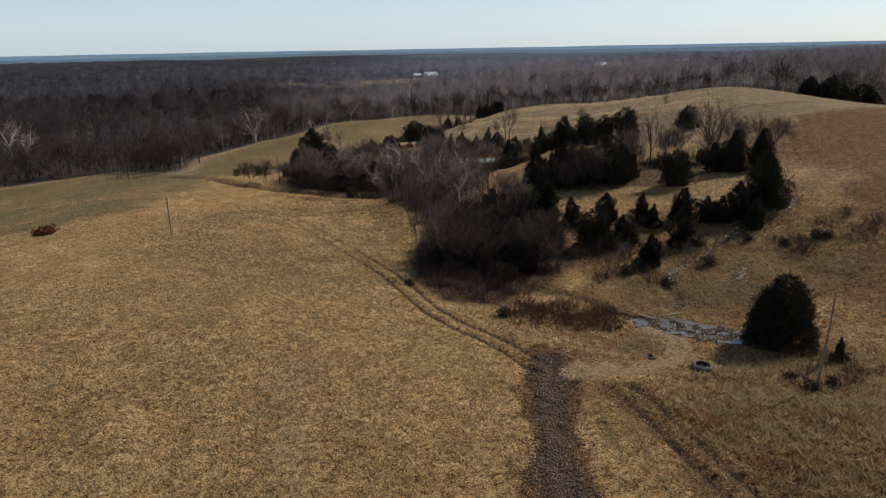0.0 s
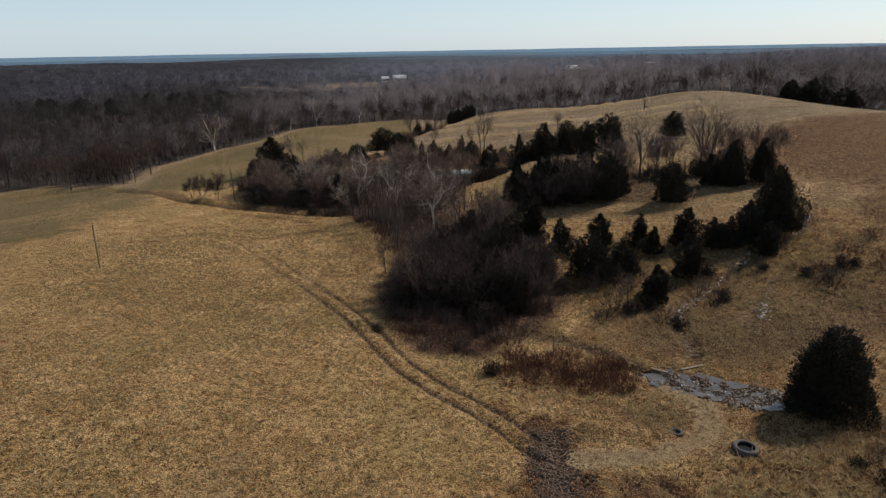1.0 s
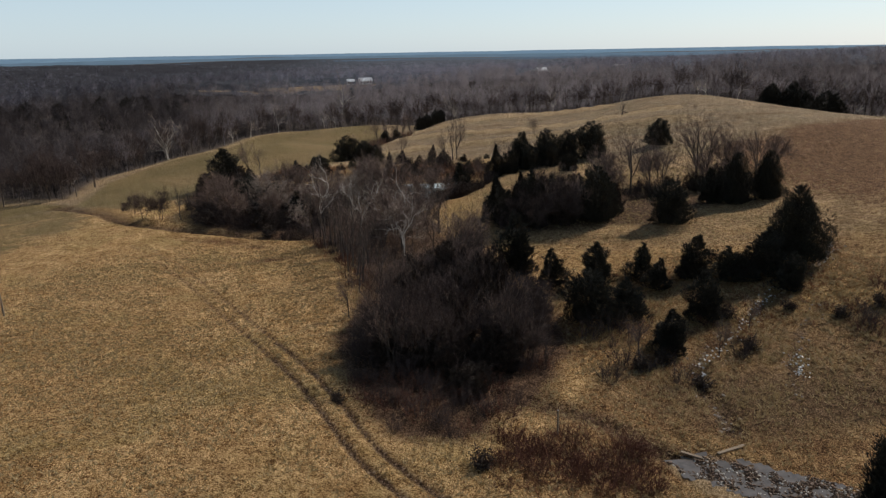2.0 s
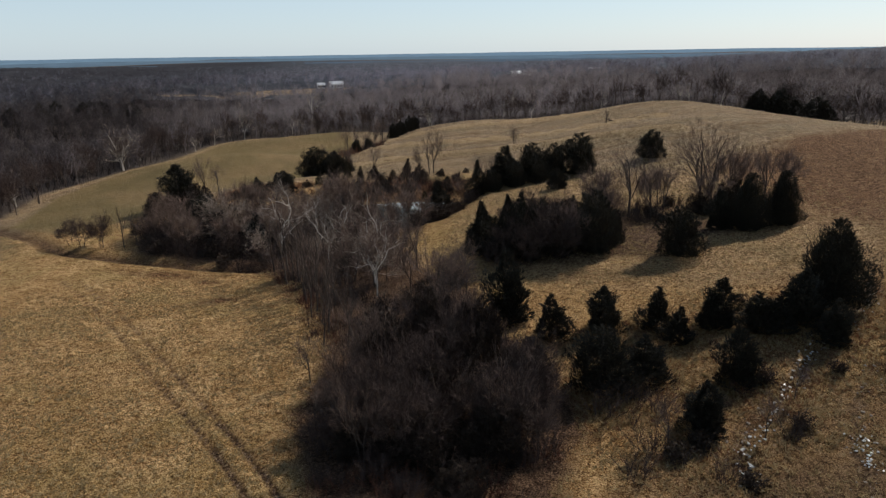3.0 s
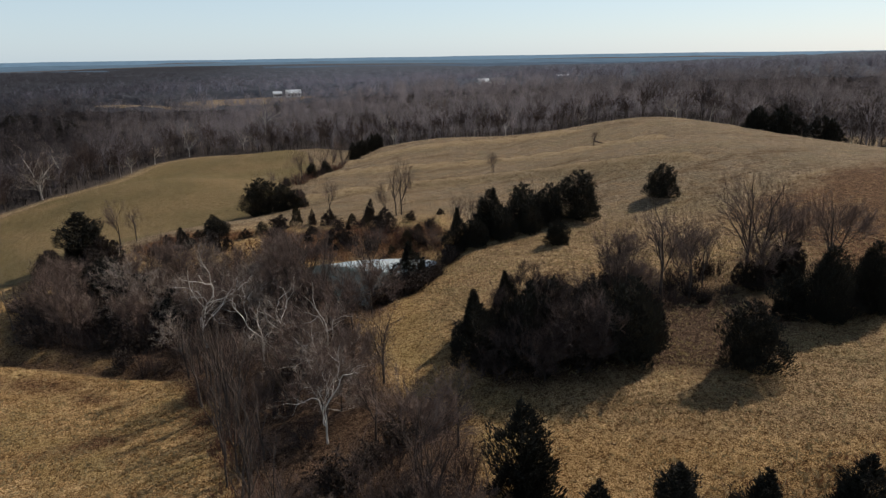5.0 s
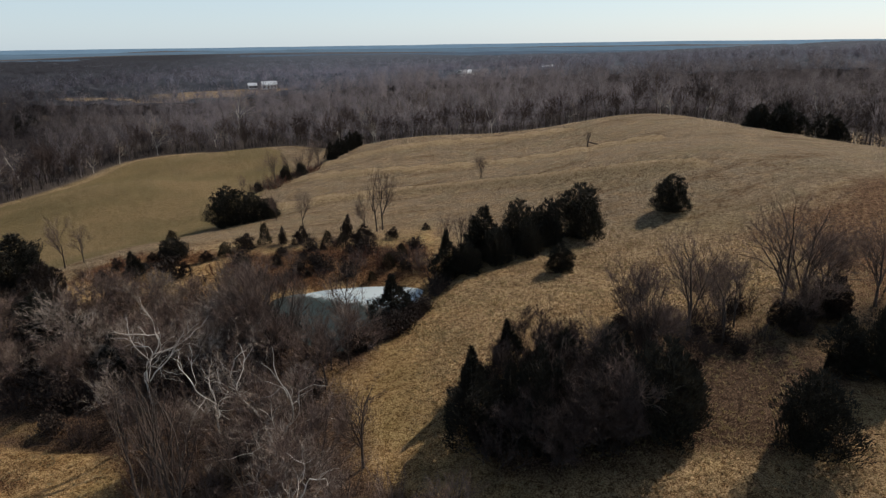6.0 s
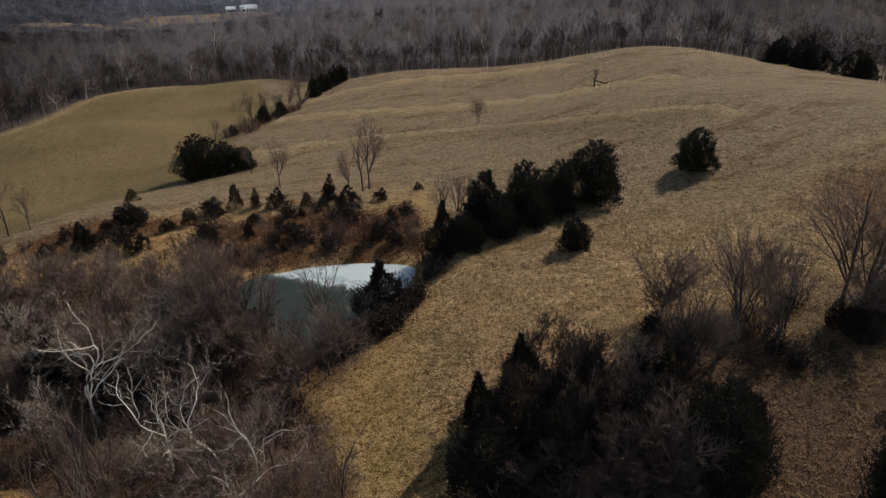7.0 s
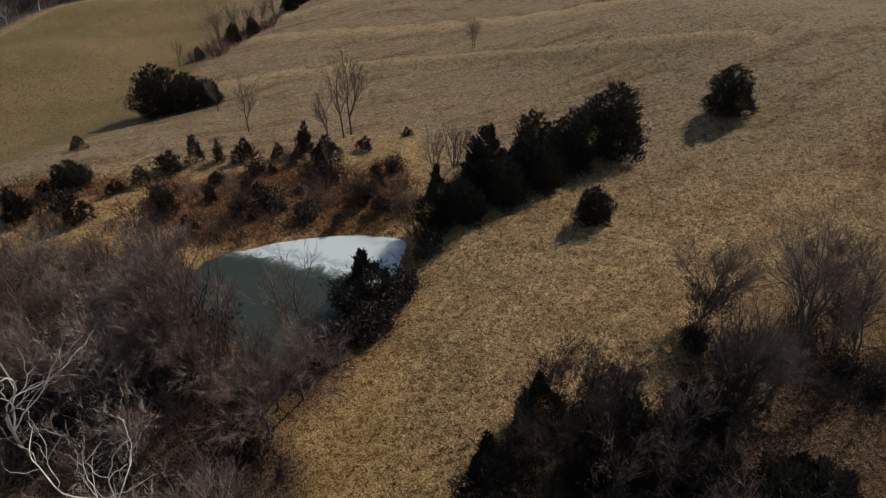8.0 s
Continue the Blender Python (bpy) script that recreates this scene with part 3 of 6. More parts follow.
    worn = 1 - smooth(70, 100, y) * 0.28
    mud = 0.92 * worn * (np.exp(-((off - 0.85) / 0.33) ** 2) + np.exp(-((off + 0.85) / 0.33) ** 2))
    _, off = line_distance(x, y, SIDE_TRACK, True)
    mud = np.maximum(mud, 0.85 * smooth(46.0, 43.5, y) * (np.exp(-((off - 0.8) / 0.24) ** 2) + np.exp(-((off + 0.8) / 0.24) ** 2) + 0.8 * np.exp(-((off - 2.1) / 0.2) ** 2) * smooth(44, 40, y)))
    _, off = line_distance(x, y, OLD_TRACK, True)
    mud = np.maximum(mud, 0.5 * (np.exp(-((off - 0.75) / 0.2) ** 2) + np.exp(-((off + 0.75) / 0.2) ** 2)))
    d = line_distance(x, y, MUD_LANE)
    wide = 0.85 + 0.3 * smooth(42, 30, y)
    mud = np.maximum(mud, 0.86 * smooth(wide + 1.7, wide - 2.0, d + 2.4 * grainy(x, y, 2.4, 5, 4)))
    mud = np.maximum(mud, 0.9 * smooth(-0.8, 0.8, inside_distance(x, y, SEEP) + 1.1 * n3))
    mud = np.maximum(mud, 0.62 * np.exp(-(line_distance(x, y, RILL) / 0.5) ** 2))
    mud = np.maximum(mud, 0.55 * np.exp(-((x - 11.5) / 3.0) ** 2 - ((y - 49.6) / 1.6) ** 2))
    layer("mud", mud)
    wet = np.maximum(smooth(-0.3, 1.0, inside_distance(x, y, SEEP)), 0.45 * smooth(2.0, 1.0, d) * smooth(33, 42, y))
    wet = np.maximum(wet, 0.6 * np.exp(-(line_distance(x, y, CREEK) / 0.6) ** 2))
    layer("wet", wet)
    return ob


WOOD_EDGE = [(-260.0, 120.0), (-160.0, 176.0), (-124.0, 194.0), (-98.0, 213.0), (-72.0, 194.0), (-78.0, 230.0), (-60.0, 268.0), (-44.0, 326.0), (-20.0, 342.0), (8.0, 330.0), (24.0, 296.0), (44.0, 284.0), (66.0, 270.0), (90.0, 262.0), (116.0, 254.0), (134.0, 234.0), (130.0, 212.0), (138.0, 196.0), (160.0, 176.0), (240.0, 140.0), (900.0, 100.0), (900.0, 1000.0), (-900.0, 1000.0), (-900.0, 120.0)]
CLEARINGS = [(-18.0, 508.0, 42.0, 24.0), (-108.0, 480.0, 58.0, 13.0), (172.0, 236.0, 30.0, 16.0), (135.0, 470.0, 34.0, 14.0), (205.0, 520.0, 26.0, 10.0)]


def wood_mask(x, y):
    k = smooth(-3, 4, inside_distance(x, y, WOOD_EDGE))
    k = np.maximum(k, smooth(850, 950, np.hypot(x, y)))
    for cx, cy, rx, ry in CLEARINGS:
        k = k * (1 - smooth(1.15, 0.9, np.hypot((x - cx) / rx, (y - cy) / ry)))
    return k


build_ground()


# ---- plants ----
class Brush:
    """Collects triangles of one mesh."""

    def __init__(self, seed):
        self.v, self.f, self.rng = [], [], random.Random(seed)

    def sliver(self, a, b, w):
        d = b - a
        s = d.cross(Vector((self.rng.uniform(-1, 1), self.rng.uniform(-1, 1), self.rng.uniform(-1, 1))))
        if s.length < 1e-6:
            return
        s = s.normalized() * (w / 2)
        n = len(self.v)
        self.v += [a - s, a + s, b]
        self.f.append((n, n + 1, n + 2))

    def tube(self, points, radii, sides=5):
        n, up = len(self.v), Vector((0.31, 0.22, 0.92))
        for i, (p, r) in enumerate(zip(points, radii)):
            d = points[min(i + 1, len(points) - 1)] - points[max(i - 1, 0)]
            s = d.cross(up if abs(d.normalized().dot(up)) < 0.95 else Vector((1, 0, 0))).normalized()
            t = d.cross(s).normalized()
            self.v += [p + r * (math.cos(a) * s + math.sin(a) * t) for a in (2 * math.pi * k / sides for k in range(sides))]
        for i in range(len(points) - 1):
            for k in range(sides):
                a, b = n + i * sides + k, n + i * sides + (k + 1) % sides
                self.f += [(a, b, b + sides), (a, b + sides, a + sides)]

    def turned(self, d, angle):
        """A direction that leaves d by that angle, to any side."""
        s = d.cross(Vector((self.rng.gauss(0, 1), self.rng.gauss(0, 1), self.rng.gauss(0, 1)))).normalized()
        return (d * math.cos(angle) + s * math.sin(angle)).normalized()

    def path(self, p, d, length, count, crook, lift):
        pts = [p.copy()]
        for _ in range(count):
            r = self.rng
            d = (d + Vector((r.gauss(0, crook), r.gauss(0, crook), r.gauss(0, crook) + lift))).normalized()
            pts.append(pts[-1] + d * (length / count))
        return pts

    def spray(self, a, d, length, w):
        """A leaf spray: two crossed narrow triangles."""
        for _ in range(2):
            self.sliver(a, a + d * length, w)

    def made(self, name, mat, parent, label="", smooth_shade=False):
        return mesh_object(name, [tuple(v) for v in self.v], self.f, mat, parent, label, smooth_shade)


def along(pts, u):
    k = u * (len(pts) - 1)
    i = min(int(k), len(pts) - 2)
    return pts[i].lerp(pts[i + 1], k - i), (pts[i + 1] - pts[i]).normalized()


def bare_tree(name, seed, tall, trunk_r, clear, spread, crook, lift, mats, twig_w=0.02, twigs=6, depth=5, stems=1, forks=(4, 3, 3, 2, 2), twig_long=0.09, slim=False, bends=3):
    """A leafless tree that forks again and again: trunk, boughs, and a crown of fine twigs."""
    tree = new(name)
    trunk, boughs, crown = Brush(seed), Brush(seed + 1), Brush(seed + 2)
    r = crown.rng

    def grow(p, d, length, thick, level):
        pts = boughs.path(p, d, length, bends if level else 5, crook * (0.35 if level == 0 else 1.0), lift)
        n = len(pts) - 1
        radii = [thick * (1 - 0.38 * i / n) for i in range(n + 1)]
        if level == 0:
            radii[0] *= 1.35
            trunk.tube(pts, radii, 7)
        elif level <= (2 if slim else 3):
            boughs.tube(pts[::n] if slim else pts, radii[::n] if slim else radii, 4 if level == 1 and not slim else 3)
        else:
            for a, b in zip(pts, pts[1:]):
                crown.sliver(a, b, max(twig_w * 1.4, thick * 1.6))
        if level >= 2:
            for _ in range(twigs if level == depth else max(1, twigs // 3)):
                a, ad = along(pts, r.uniform(0.15, 1.0))
                crown.sliver(a, a + crown.turned(ad, r.uniform(0.15, 0.8)) * tall * twig_long * r.uniform(0.5, 1.3), twig_w * r.uniform(0.6, 1.3))
        if level == depth:
            return
        count = forks[level]
        for i in range(count):
            leader = i == 0
            a, ad = along(pts, 1.0 if leader else r.uniform(0.45 if level else 0.62, 1.0))
            turn = r.uniform(0.08, 0.3) if leader else r.uniform(0.45, 0.95)
            w = crown.turned(ad, turn * spread)
            if w.z < -0.1:
                w.z *= 0.3
            grow(a, w.normalized(), (length if level else tall * 0.34) * r.uniform(0.62, 0.86) * (1.05 if leader else 0.92), thick * (0.66 if leader else r.uniform(0.42, 0.58)), level + 1)

    for k in range(stems):
        a = k * 2.4 + r.uniform(-0.4, 0.4)
        out = 0.0 if stems == 1 else 0.3
        foot = Vector((math.cos(a) * out, math.sin(a) * out, -0.3))
        grow(foot, Vector((math.cos(a) * out + r.gauss(0, 0.04), math.sin(a) * out + r.gauss(0, 0.04), 1)).normalized(), tall * clear, trunk_r, 0)
    top = sorted(v.z for v in crown.v)[int(len(crown.v) * 0.997)]
    for brush in (trunk, boughs, crown):
        brush.v = [v * (tall / top) for v in brush.v]
    trunk.made("trunk", mats[0], tree, smooth_shade=True)
    boughs.made("bough", mats[0], tree, smooth_shade=True)
    crown.made("crown", mats[1], tree, "leafless crown of fine twigs")
    return tree


def cedar(name, seed, tall, wide, mat, count=2300, profile=0.6, ragged=0.3, skirt=0.06, size=0.4, gaps=0.0, spires=((0, 0, 1, 1),)):
    """A red cedar: a trunk and a ragged crown of upswept leaf sprays, with one spire or several."""
    tree = new(name)
    trunk, crown = Brush(seed), Brush(seed + 1)
    r = crown.rng
    trunk.tube([Vector((0, 0, -0.3)), Vector((0, 0, tall * 0.4)), Vector((0, 0, tall * 0.9))], [0.035 * tall * 0.6, 0.02 * tall * 0.6, 0.02], 6)
    area = sum(h * w for _, _, h, w in spires)
    for sx, sy, h, w in spires:
        spire(crown, Vector((sx * wide, sy * wide, 0)), tall * h, wide * w, int(count * h * w / area), profile, ragged, skirt, size, gaps)
    trunk.made("trunk", BARK, tree)
    crown.made("crown", mat, tree)
    return tree


def spire(crown, foot, tall, wide, count, profile, ragged, skirt, size, gaps):
    r = crown.rng
    lobes = [(r.uniform(0, 6.28), r.uniform(skirt, 0.85), r.uniform(0.35, 1.0)) for _ in range(16)]

    def radius(u, a):
        base = (1 - u) ** profile * min(1.0, 0.78 + (u - skirt) * 3)
        k = 0.0
        for la, lu, lw in lobes:
            k += lw * max(0.0, math.cos(a - la)) ** 3 * math.exp(-((u - lu) / 0.11) ** 2)
        return wide * base * (1 - ragged + ragged * 1.5 * min(k, 1.4)) + 0.03

    limbs = max(14, int(40 * count / 2300))
    for i in range(limbs):
        u, a = skirt + (0.95 - skirt) * (i + r.random()) / limbs, i * 2.4 + r.gauss(0, 0.4)
        reach = radius(u, a) * 0.95
        top = foot + Vector((0, 0, u * tall))
        up = min(1.0, 3.2 * u)
        limb = [top, top + Vector((math.cos(a) * reach * 0.6, math.sin(a) * reach * 0.6, reach * 0.18 * up)), top + Vector((math.cos(a) * reach, math.sin(a) * reach, reach * 0.5 * up))]
        crown.tube(limb, [0.035, 0.022, 0.008], 3)
        if r.random() < gaps:
            continue
        for _ in range(int(count / limbs * 0.95 * (0.35 + 1.1 * (1 - u)))):
            k = r.random() ** 0.6
            p, d = along(limb, k)
            s = 0.3 * reach * (1.1 - 0.4 * k)
            p = p + Vector((r.gauss(0, s * 0.6), r.gauss(0, s * 0.6), r.gauss(0, s * 0.35)))
            d = (d * 0.8 + Vector((r.gauss(0, 0.35), r.gauss(0, 0.35), 0.55 + r.gauss(0, 0.2)))).normalized()
            crown.spray(p, d, size * r.uniform(0.6, 1.3), size * r.uniform(0.18, 0.34))
    for _ in range(int(count * 1.05 * (1 - gaps))):
        u = skirt + (0.985 - skirt) * (1 - math.sqrt(r.random()) * 0.98)
        a = r.uniform(0, 2 * math.pi)
        rr = radius(u, a) * (1 - 0.28 * r.random() ** 1.5)
        p = foot + Vector((math.cos(a) * rr, math.sin(a) * rr, u * tall + r.gauss(0, 0.05)))
        d = Vector((math.cos(a) * 0.5 + r.gauss(0, 0.25), math.sin(a) * 0.5 + r.gauss(0, 0.25), 0.8)).normalized()
        crown.spray(p - d * size * 0.3, d, size * r.uniform(0.7, 1.5), size * r.uniform(0.16, 0.3))
    # upright leaders that stand out of the crown
    for _ in range(18):
        u, a = r.uniform(0.45, 0.9), r.uniform(0, 6.28)
        rr = radius(u, a) * r.uniform(0.55, 0.95)
        p = foot + Vector((math.cos(a) * rr, math.sin(a) * rr, u * tall))
        for _ in range(7):
            q = p + Vector((r.gauss(0, 0.05), r.gauss(0, 0.05), r.uniform(0, 0.07) * tall))
            crown.spray(q, Vector((math.cos(a) * 0.3 + r.gauss(0, 0.25), math.sin(a) * 0.3 + r.gauss(0, 0.25), 1)).normalized(), size * r.uniform(1.0, 1.7), size * 0.28)
    for _ in range(9):
        p = foot + Vector((r.gauss(0, 0.06 * wide), r.gauss(0, 0.06 * wide), tall * r.uniform(0.86, 0.97)))
        crown.spray(p, Vector((r.gauss(0, 0.15), r.gauss(0, 0.15), 1)).normalized(), size * 1.3, size * 0.35)


def shrub(name, seed, tall, wide, stems, twigs, mat, crook=0.16, w=0.03):
    """A leafless thicket shrub of many stems."""
    bush = new(name)
    stem, fine = Brush(seed), Brush(seed + 1)
    r = fine.rng
    for _ in range(stems):
        a, lean = r.uniform(0, 6.28), abs(r.gauss(0, 0.45))
        foot = Vector((math.cos(a), math.sin(a), 0)) * wide * 0.45 * math.sqrt(r.random()) + Vector((0, 0, -0.25))
        d = Vector((math.cos(a) * lean, math.sin(a) * lean, 1)).normalized()
        n = tall * r.uniform(0.55, 1.05)
        pts = stem.path(foot, d, n, 3, crook * 1.3, 0.03)
        stem.tube(pts, [0.03, 0.022, 0.014, 0.003], 3)
        for _ in range(twigs):
            p, pd = along(pts, r.uniform(0.12, 1.0))
            q = p + fine.turned(pd, r.uniform(0.3, 1.1)) * n * r.uniform(0.12, 0.34)
            fine.sliver(p, q, w * r.uniform(0.6, 1.2))
            if r.random() < 0.5:
                m = p.lerp(q, r.uniform(0.3, 0.8))
                fine.sliver(m, m + fine.turned((q - p).normalized(), 0.7) * n * r.uniform(0.06, 0.16), w * 0.7)
    stem.made("base", mat, bush)
    fine.made("crown", mat, bush)
    return bush


def leaf_bush(name, seed, tall, wide, mat, count, size, twig_mat):
    """A low bush with dead leaves still on it."""
    bush = new(name)
    stem, fine = Brush(seed), Brush(seed + 1)
    r = fine.rng
    for i in range(26):
        a, lean = r.uniform(0, 6.28), abs(r.gauss(0, 0.6))
        pts = stem.path(Vector((r.gauss(0, wide * 0.2), r.gauss(0, wide * 0.2), -0.2)), Vector((math.cos(a) * lean, math.sin(a) * lean, 1)).normalized(), tall * r.uniform(0.6, 1.05), 4, 0.18, 0.0)
        stem.tube(pts, [0.03, 0.025, 0.018, 0.01, 0.004], 3)
        for _ in range(count // 26):
            p, d = along(pts, r.uniform(0.15, 1))
            p = p + Vector((r.gauss(0, 0.16 * wide), r.gauss(0, 0.16 * wide), r.gauss(0, 0.08 * tall)))
            fine.spray(p, fine.turned(d, r.uniform(0.2, 1.4)), size * r.uniform(0.6, 1.3), size * r.uniform(0.4, 0.7))
    stem.made("base", twig_mat, bush)
    fine.made("crown", mat, bush)
    return bush


placed = random.Random(7)


def put(source, x, y, tall, wide=None, sink=0.0, turn=None, lean=0.0):
    """A copy of a plant at (x, y), scaled to a height (and a half-width)."""
    ob, base_tall, base_wide = source
    s = tall / base_tall
    w = s if wide is None or base_wide is None else wide / base_wide
    a = placed.uniform(0, 360) if turn is None else turn
    made = copy_thing(ob, pose(x, y, height(x, y) - sink, lean * placed.uniform(-1, 1), lean * placed.uniform(-1, 1), a))
    made.scale = (w, w, s)
    return made


def labelled(source, label, category, group=""):
    tagged(source[0], label, category, group)
    return source


def retire(sources):
    """Take the patterns themselves away once their copies stand."""
    for ob, *_ in sources:
        for o in (*ob.children_recursive, ob):
            bpy.data.objects.remove(o)

CEDAR_A = labelled((cedar("cedar_tree", 11, 6.0, 1.9, CEDAR, 4200, 0.86, 0.52, 0.02, 0.27, 0.0, ((0, 0, 1, 0.98), (0.3, 0.15, 0.72, 0.6))), 6.0, 1.9), "dark green red cedar with a ragged pointed crown", "tree", "cedars in the pasture")
CEDAR_B = labelled((cedar("cedar_tree", 23, 7.0, 2.9, CEDAR, 5600, 0.8, 0.4, 0.02, 0.3, 0.0, ((0, 0, 1, 0.75), (0.5, 0.1, 0.86, 0.5), (-0.35, 0.4, 0.8, 0.55), (-0.2, -0.5, 0.7, 0.55))), 7.0, 2.9), "broad dark red cedar with several spires, leafy to the ground", "tree", "cedars in the pasture")
CEDAR_C = labelled((cedar("cedar_tree", 37, 8.0, 2.4, CEDAR, 4200, 0.95, 0.48, 0.05, 0.3, 0.15), 8.0, 2.4), "open spiky red cedar with upswept tiers of branches", "tree", "cedars in the pasture")
CEDAR_D = labelled((cedar("cedar_tree", 41, 4.0, 1.25, CEDAR, 2500, 0.78, 0.48, 0.02, 0.22, 0.0, ((0, 0, 1, 1.0), (0.25, -0.2, 0.7, 0.6))), 4.0, 1.25), "young dark green cedar, bushy and narrow", "tree", "cedars in the pasture")
CEDAR_E = labelled((cedar("cedar_tree", 59, 6.5, 3.2, CEDAR, 6400, 0.46, 0.46, 0.01, 0.28, 0.0, ((0, 0, 1, 0.85), (0.35, 0.2, 0.92, 0.6), (-0.35, 0.15, 0.88, 0.6), (0.05, -0.35, 0.84, 0.6))), 6.5, 3.2), "wide rounded dark cedar with a shaggy outline", "tree", "cedars in the pasture")
CEDAR_F = labelled((cedar("cedar_tree", 73, 6.0, 3.0, DARK_CEDAR, 5200, 0.6, 0.4, 0.02, 0.3, 0.0, ((0, 0, 1, 0.72), (0.5, 0.25, 0.9, 0.5), (-0.5, 0.2, 0.85, 0.5), (0.05, -0.5, 0.8, 0.5))), 6.0, 3.0), "dark bronze cedar grown into the brush", "tree", "cedars in the pasture")
CEDAR_G = labelled((cedar("cedar_tree", 83, 6.5, 3.3, CEDAR, 12000, 0.58, 0.42, 0.01, 0.24, 0.0, ((0, 0, 1, 0.96), (0.22, 0.15, 0.86, 0.7), (-0.25, -0.1, 0.82, 0.7))), 6.5, 3.3), "large dense dark cedar, leafy down to the ground", "tree", "cedars in the pasture")
CEDAR_FAR = labelled((cedar("cedar_tree", 89, 8.0, 3.6, CEDAR, 1000, 0.4, 0.35, 0.02, 0.7, 0.0, ((0, 0, 1, 0.65), (0.5, 0.3, 0.85, 0.6), (-0.5, 0.1, 0.75, 0.6))), 8.0, 3.4), "dark cedar standing among the bare woods", "tree", "cedars in the woods")
SAPLING_B = labelled((cedar("cedar_sapling", 71, 2.2, 1.3, DARK_CEDAR, 1100, 0.5, 0.4, 0.02, 0.2, 0.0, ((0, 0, 1, 0.7), (0.5, 0.2, 0.7, 0.6), (-0.3, -0.5, 0.55, 0.6))), 2.2, 1.3), "bushy dark bronze cedar sapling with side spires", "sapling", "cedar saplings by the pond")
SAPLING = labelled((cedar("cedar_sapling", 67, 2.4, 1.1, BRONZE, 1100, 0.6, 0.3, 0.02, 0.18), 2.4, 1.1), "small bronze-green cedar sapling on the pond bank", "sapling", "cedar saplings by the pond")
OAK_A = labelled((bare_tree("bare_tree", 101, 11.0, 0.18, 0.34, 0.9, 0.1, 0.06, (BARK, TWIG), 0.018, 7, forks=(5, 4, 3, 2, 2), twig_long=0.075), 11.0, None), "leafless dark oak with a wide domed twiggy crown", "tree", "bare trees in the thicket")
OAK_B = labelled((bare_tree("bare_tree", 113, 9.0, 0.12, 0.34, 0.75, 0.1, 0.1, (BARK, TWIG), 0.02, 7, 4, forks=(4, 4, 3, 3)), 9.0, None), "slender leafless tree with upright grey branches", "tree", "bare trees in the thicket")
OAK_C = labelled((bare_tree("bare_tree", 127, 8.5, 0.09, 0.34, 0.6, 0.08, 0.08, (BARK, TWIG), 0.016, 3, 4, 6, (3, 3, 2, 2)), 8.5, None), "leafless tree forking into several dark stems", "tree", "bare trees in the thicket")
SYCAMORE_A = labelled((bare_tree("sycamore_tree", 131, 13.0, 0.115, 0.26, 1.0, 0.27, 0.03, (PALE_BARK, PALE_TWIG), 0.018, 4, 5, forks=(4, 3, 3, 2, 2), twig_long=0.06, bends=5), 13.0, None), "leafless sycamore with crooked whitish limbs", "tree", "sycamores by the creek")
SYCAMORE_B = labelled((bare_tree("sycamore_tree", 149, 12.0, 0.105, 0.24, 1.05, 0.3, 0.02, (PALE_BARK, PALE_TWIG), 0.018, 4, 5, 2, (3, 3, 3, 2, 2), 0.06, bends=5), 12.0, None), "leafless sycamore with pale tangled limbs", "tree", "sycamores by the creek")
FUZZ = labelled((bare_tree("bare_tree", 157, 7.0, 0.08, 0.25, 0.9, 0.13, 0.07, (BARK, TWIG), 0.02, 14, 4, forks=(5, 4, 3, 3), twig_long=0.12), 7.0, None), "leafless tree with a dense haze of fine brown twigs", "tree", "bare trees in the thicket")
FUZZ_DARK = labelled((bare_tree("bare_tree", 171, 7.0, 0.08, 0.2, 0.95, 0.12, 0.06, (BARK, DARK_TWIG), 0.02, 15, 4, 2, (4, 4, 3, 3), 0.12), 7.0, 2.6), "leafless tree with a dark dense haze of fine twigs", "tree", "bare trees in the thicket")
POLE = labelled((bare_tree("slim_tree", 177, 10.0, 0.17, 0.5, 0.6, 0.1, 0.12, (BARK, TWIG), 0.014, 3, 4, forks=(3, 3, 2, 2)), 10.0, None), "tall slim leafless tree at the thicket's edge", "tree", "bare trees in the thicket")
FUZZ_PALE = labelled((bare_tree("bare_tree", 163, 7.5, 0.08, 0.25, 1.0, 0.17, 0.05, (TWIG, PALE_TWIG), 0.02, 9, 4, forks=(5, 4, 3, 3), twig_long=0.1), 7.5, None), "leafless tree with pale tan twigs in a loose crown", "tree", "bare trees in the thicket")
BRUSH_A = labelled((shrub("brush_shrub", 201, 2.6, 2.2, 26, 22, DARK_TWIG, 0.16, 0.024), 2.6, 2.2), "leafless dark brown thicket shrub", "shrub", "thicket shrubs")
BRUSH_B = labelled((shrub("tall_shrub", 211, 3.8, 2.0, 22, 26, TWIG, 0.16, 0.022), 3.8, 2.0), "tall leafless grey-brown thicket shrub", "shrub", "thicket shrubs")
BRUSH_C = labelled((shrub("briar_shrub", 223, 1.3, 1.6, 26, 9, RED_CANE, 0.24, 0.025), 1.3, 1.6), "low tangle of reddish-brown briar canes", "shrub", "briar patches")
BRUSH_D = labelled((leaf_bush("leafy_shrub", 231, 2.2, 1.5, DARK_CEDAR, 620, 0.24, DARK_TWIG), 2.2, 1.5), "dark bushy evergreen shrub under the trees", "shrub", "thicket shrubs")
WEED = labelled((shrub("dead_weed", 241, 1.5, 0.5, 7, 9, DARK_TWIG, 0.1, 0.02), 1.5, 0.5), "dry dark weed stalks in the pasture", "weed", "dead weeds")
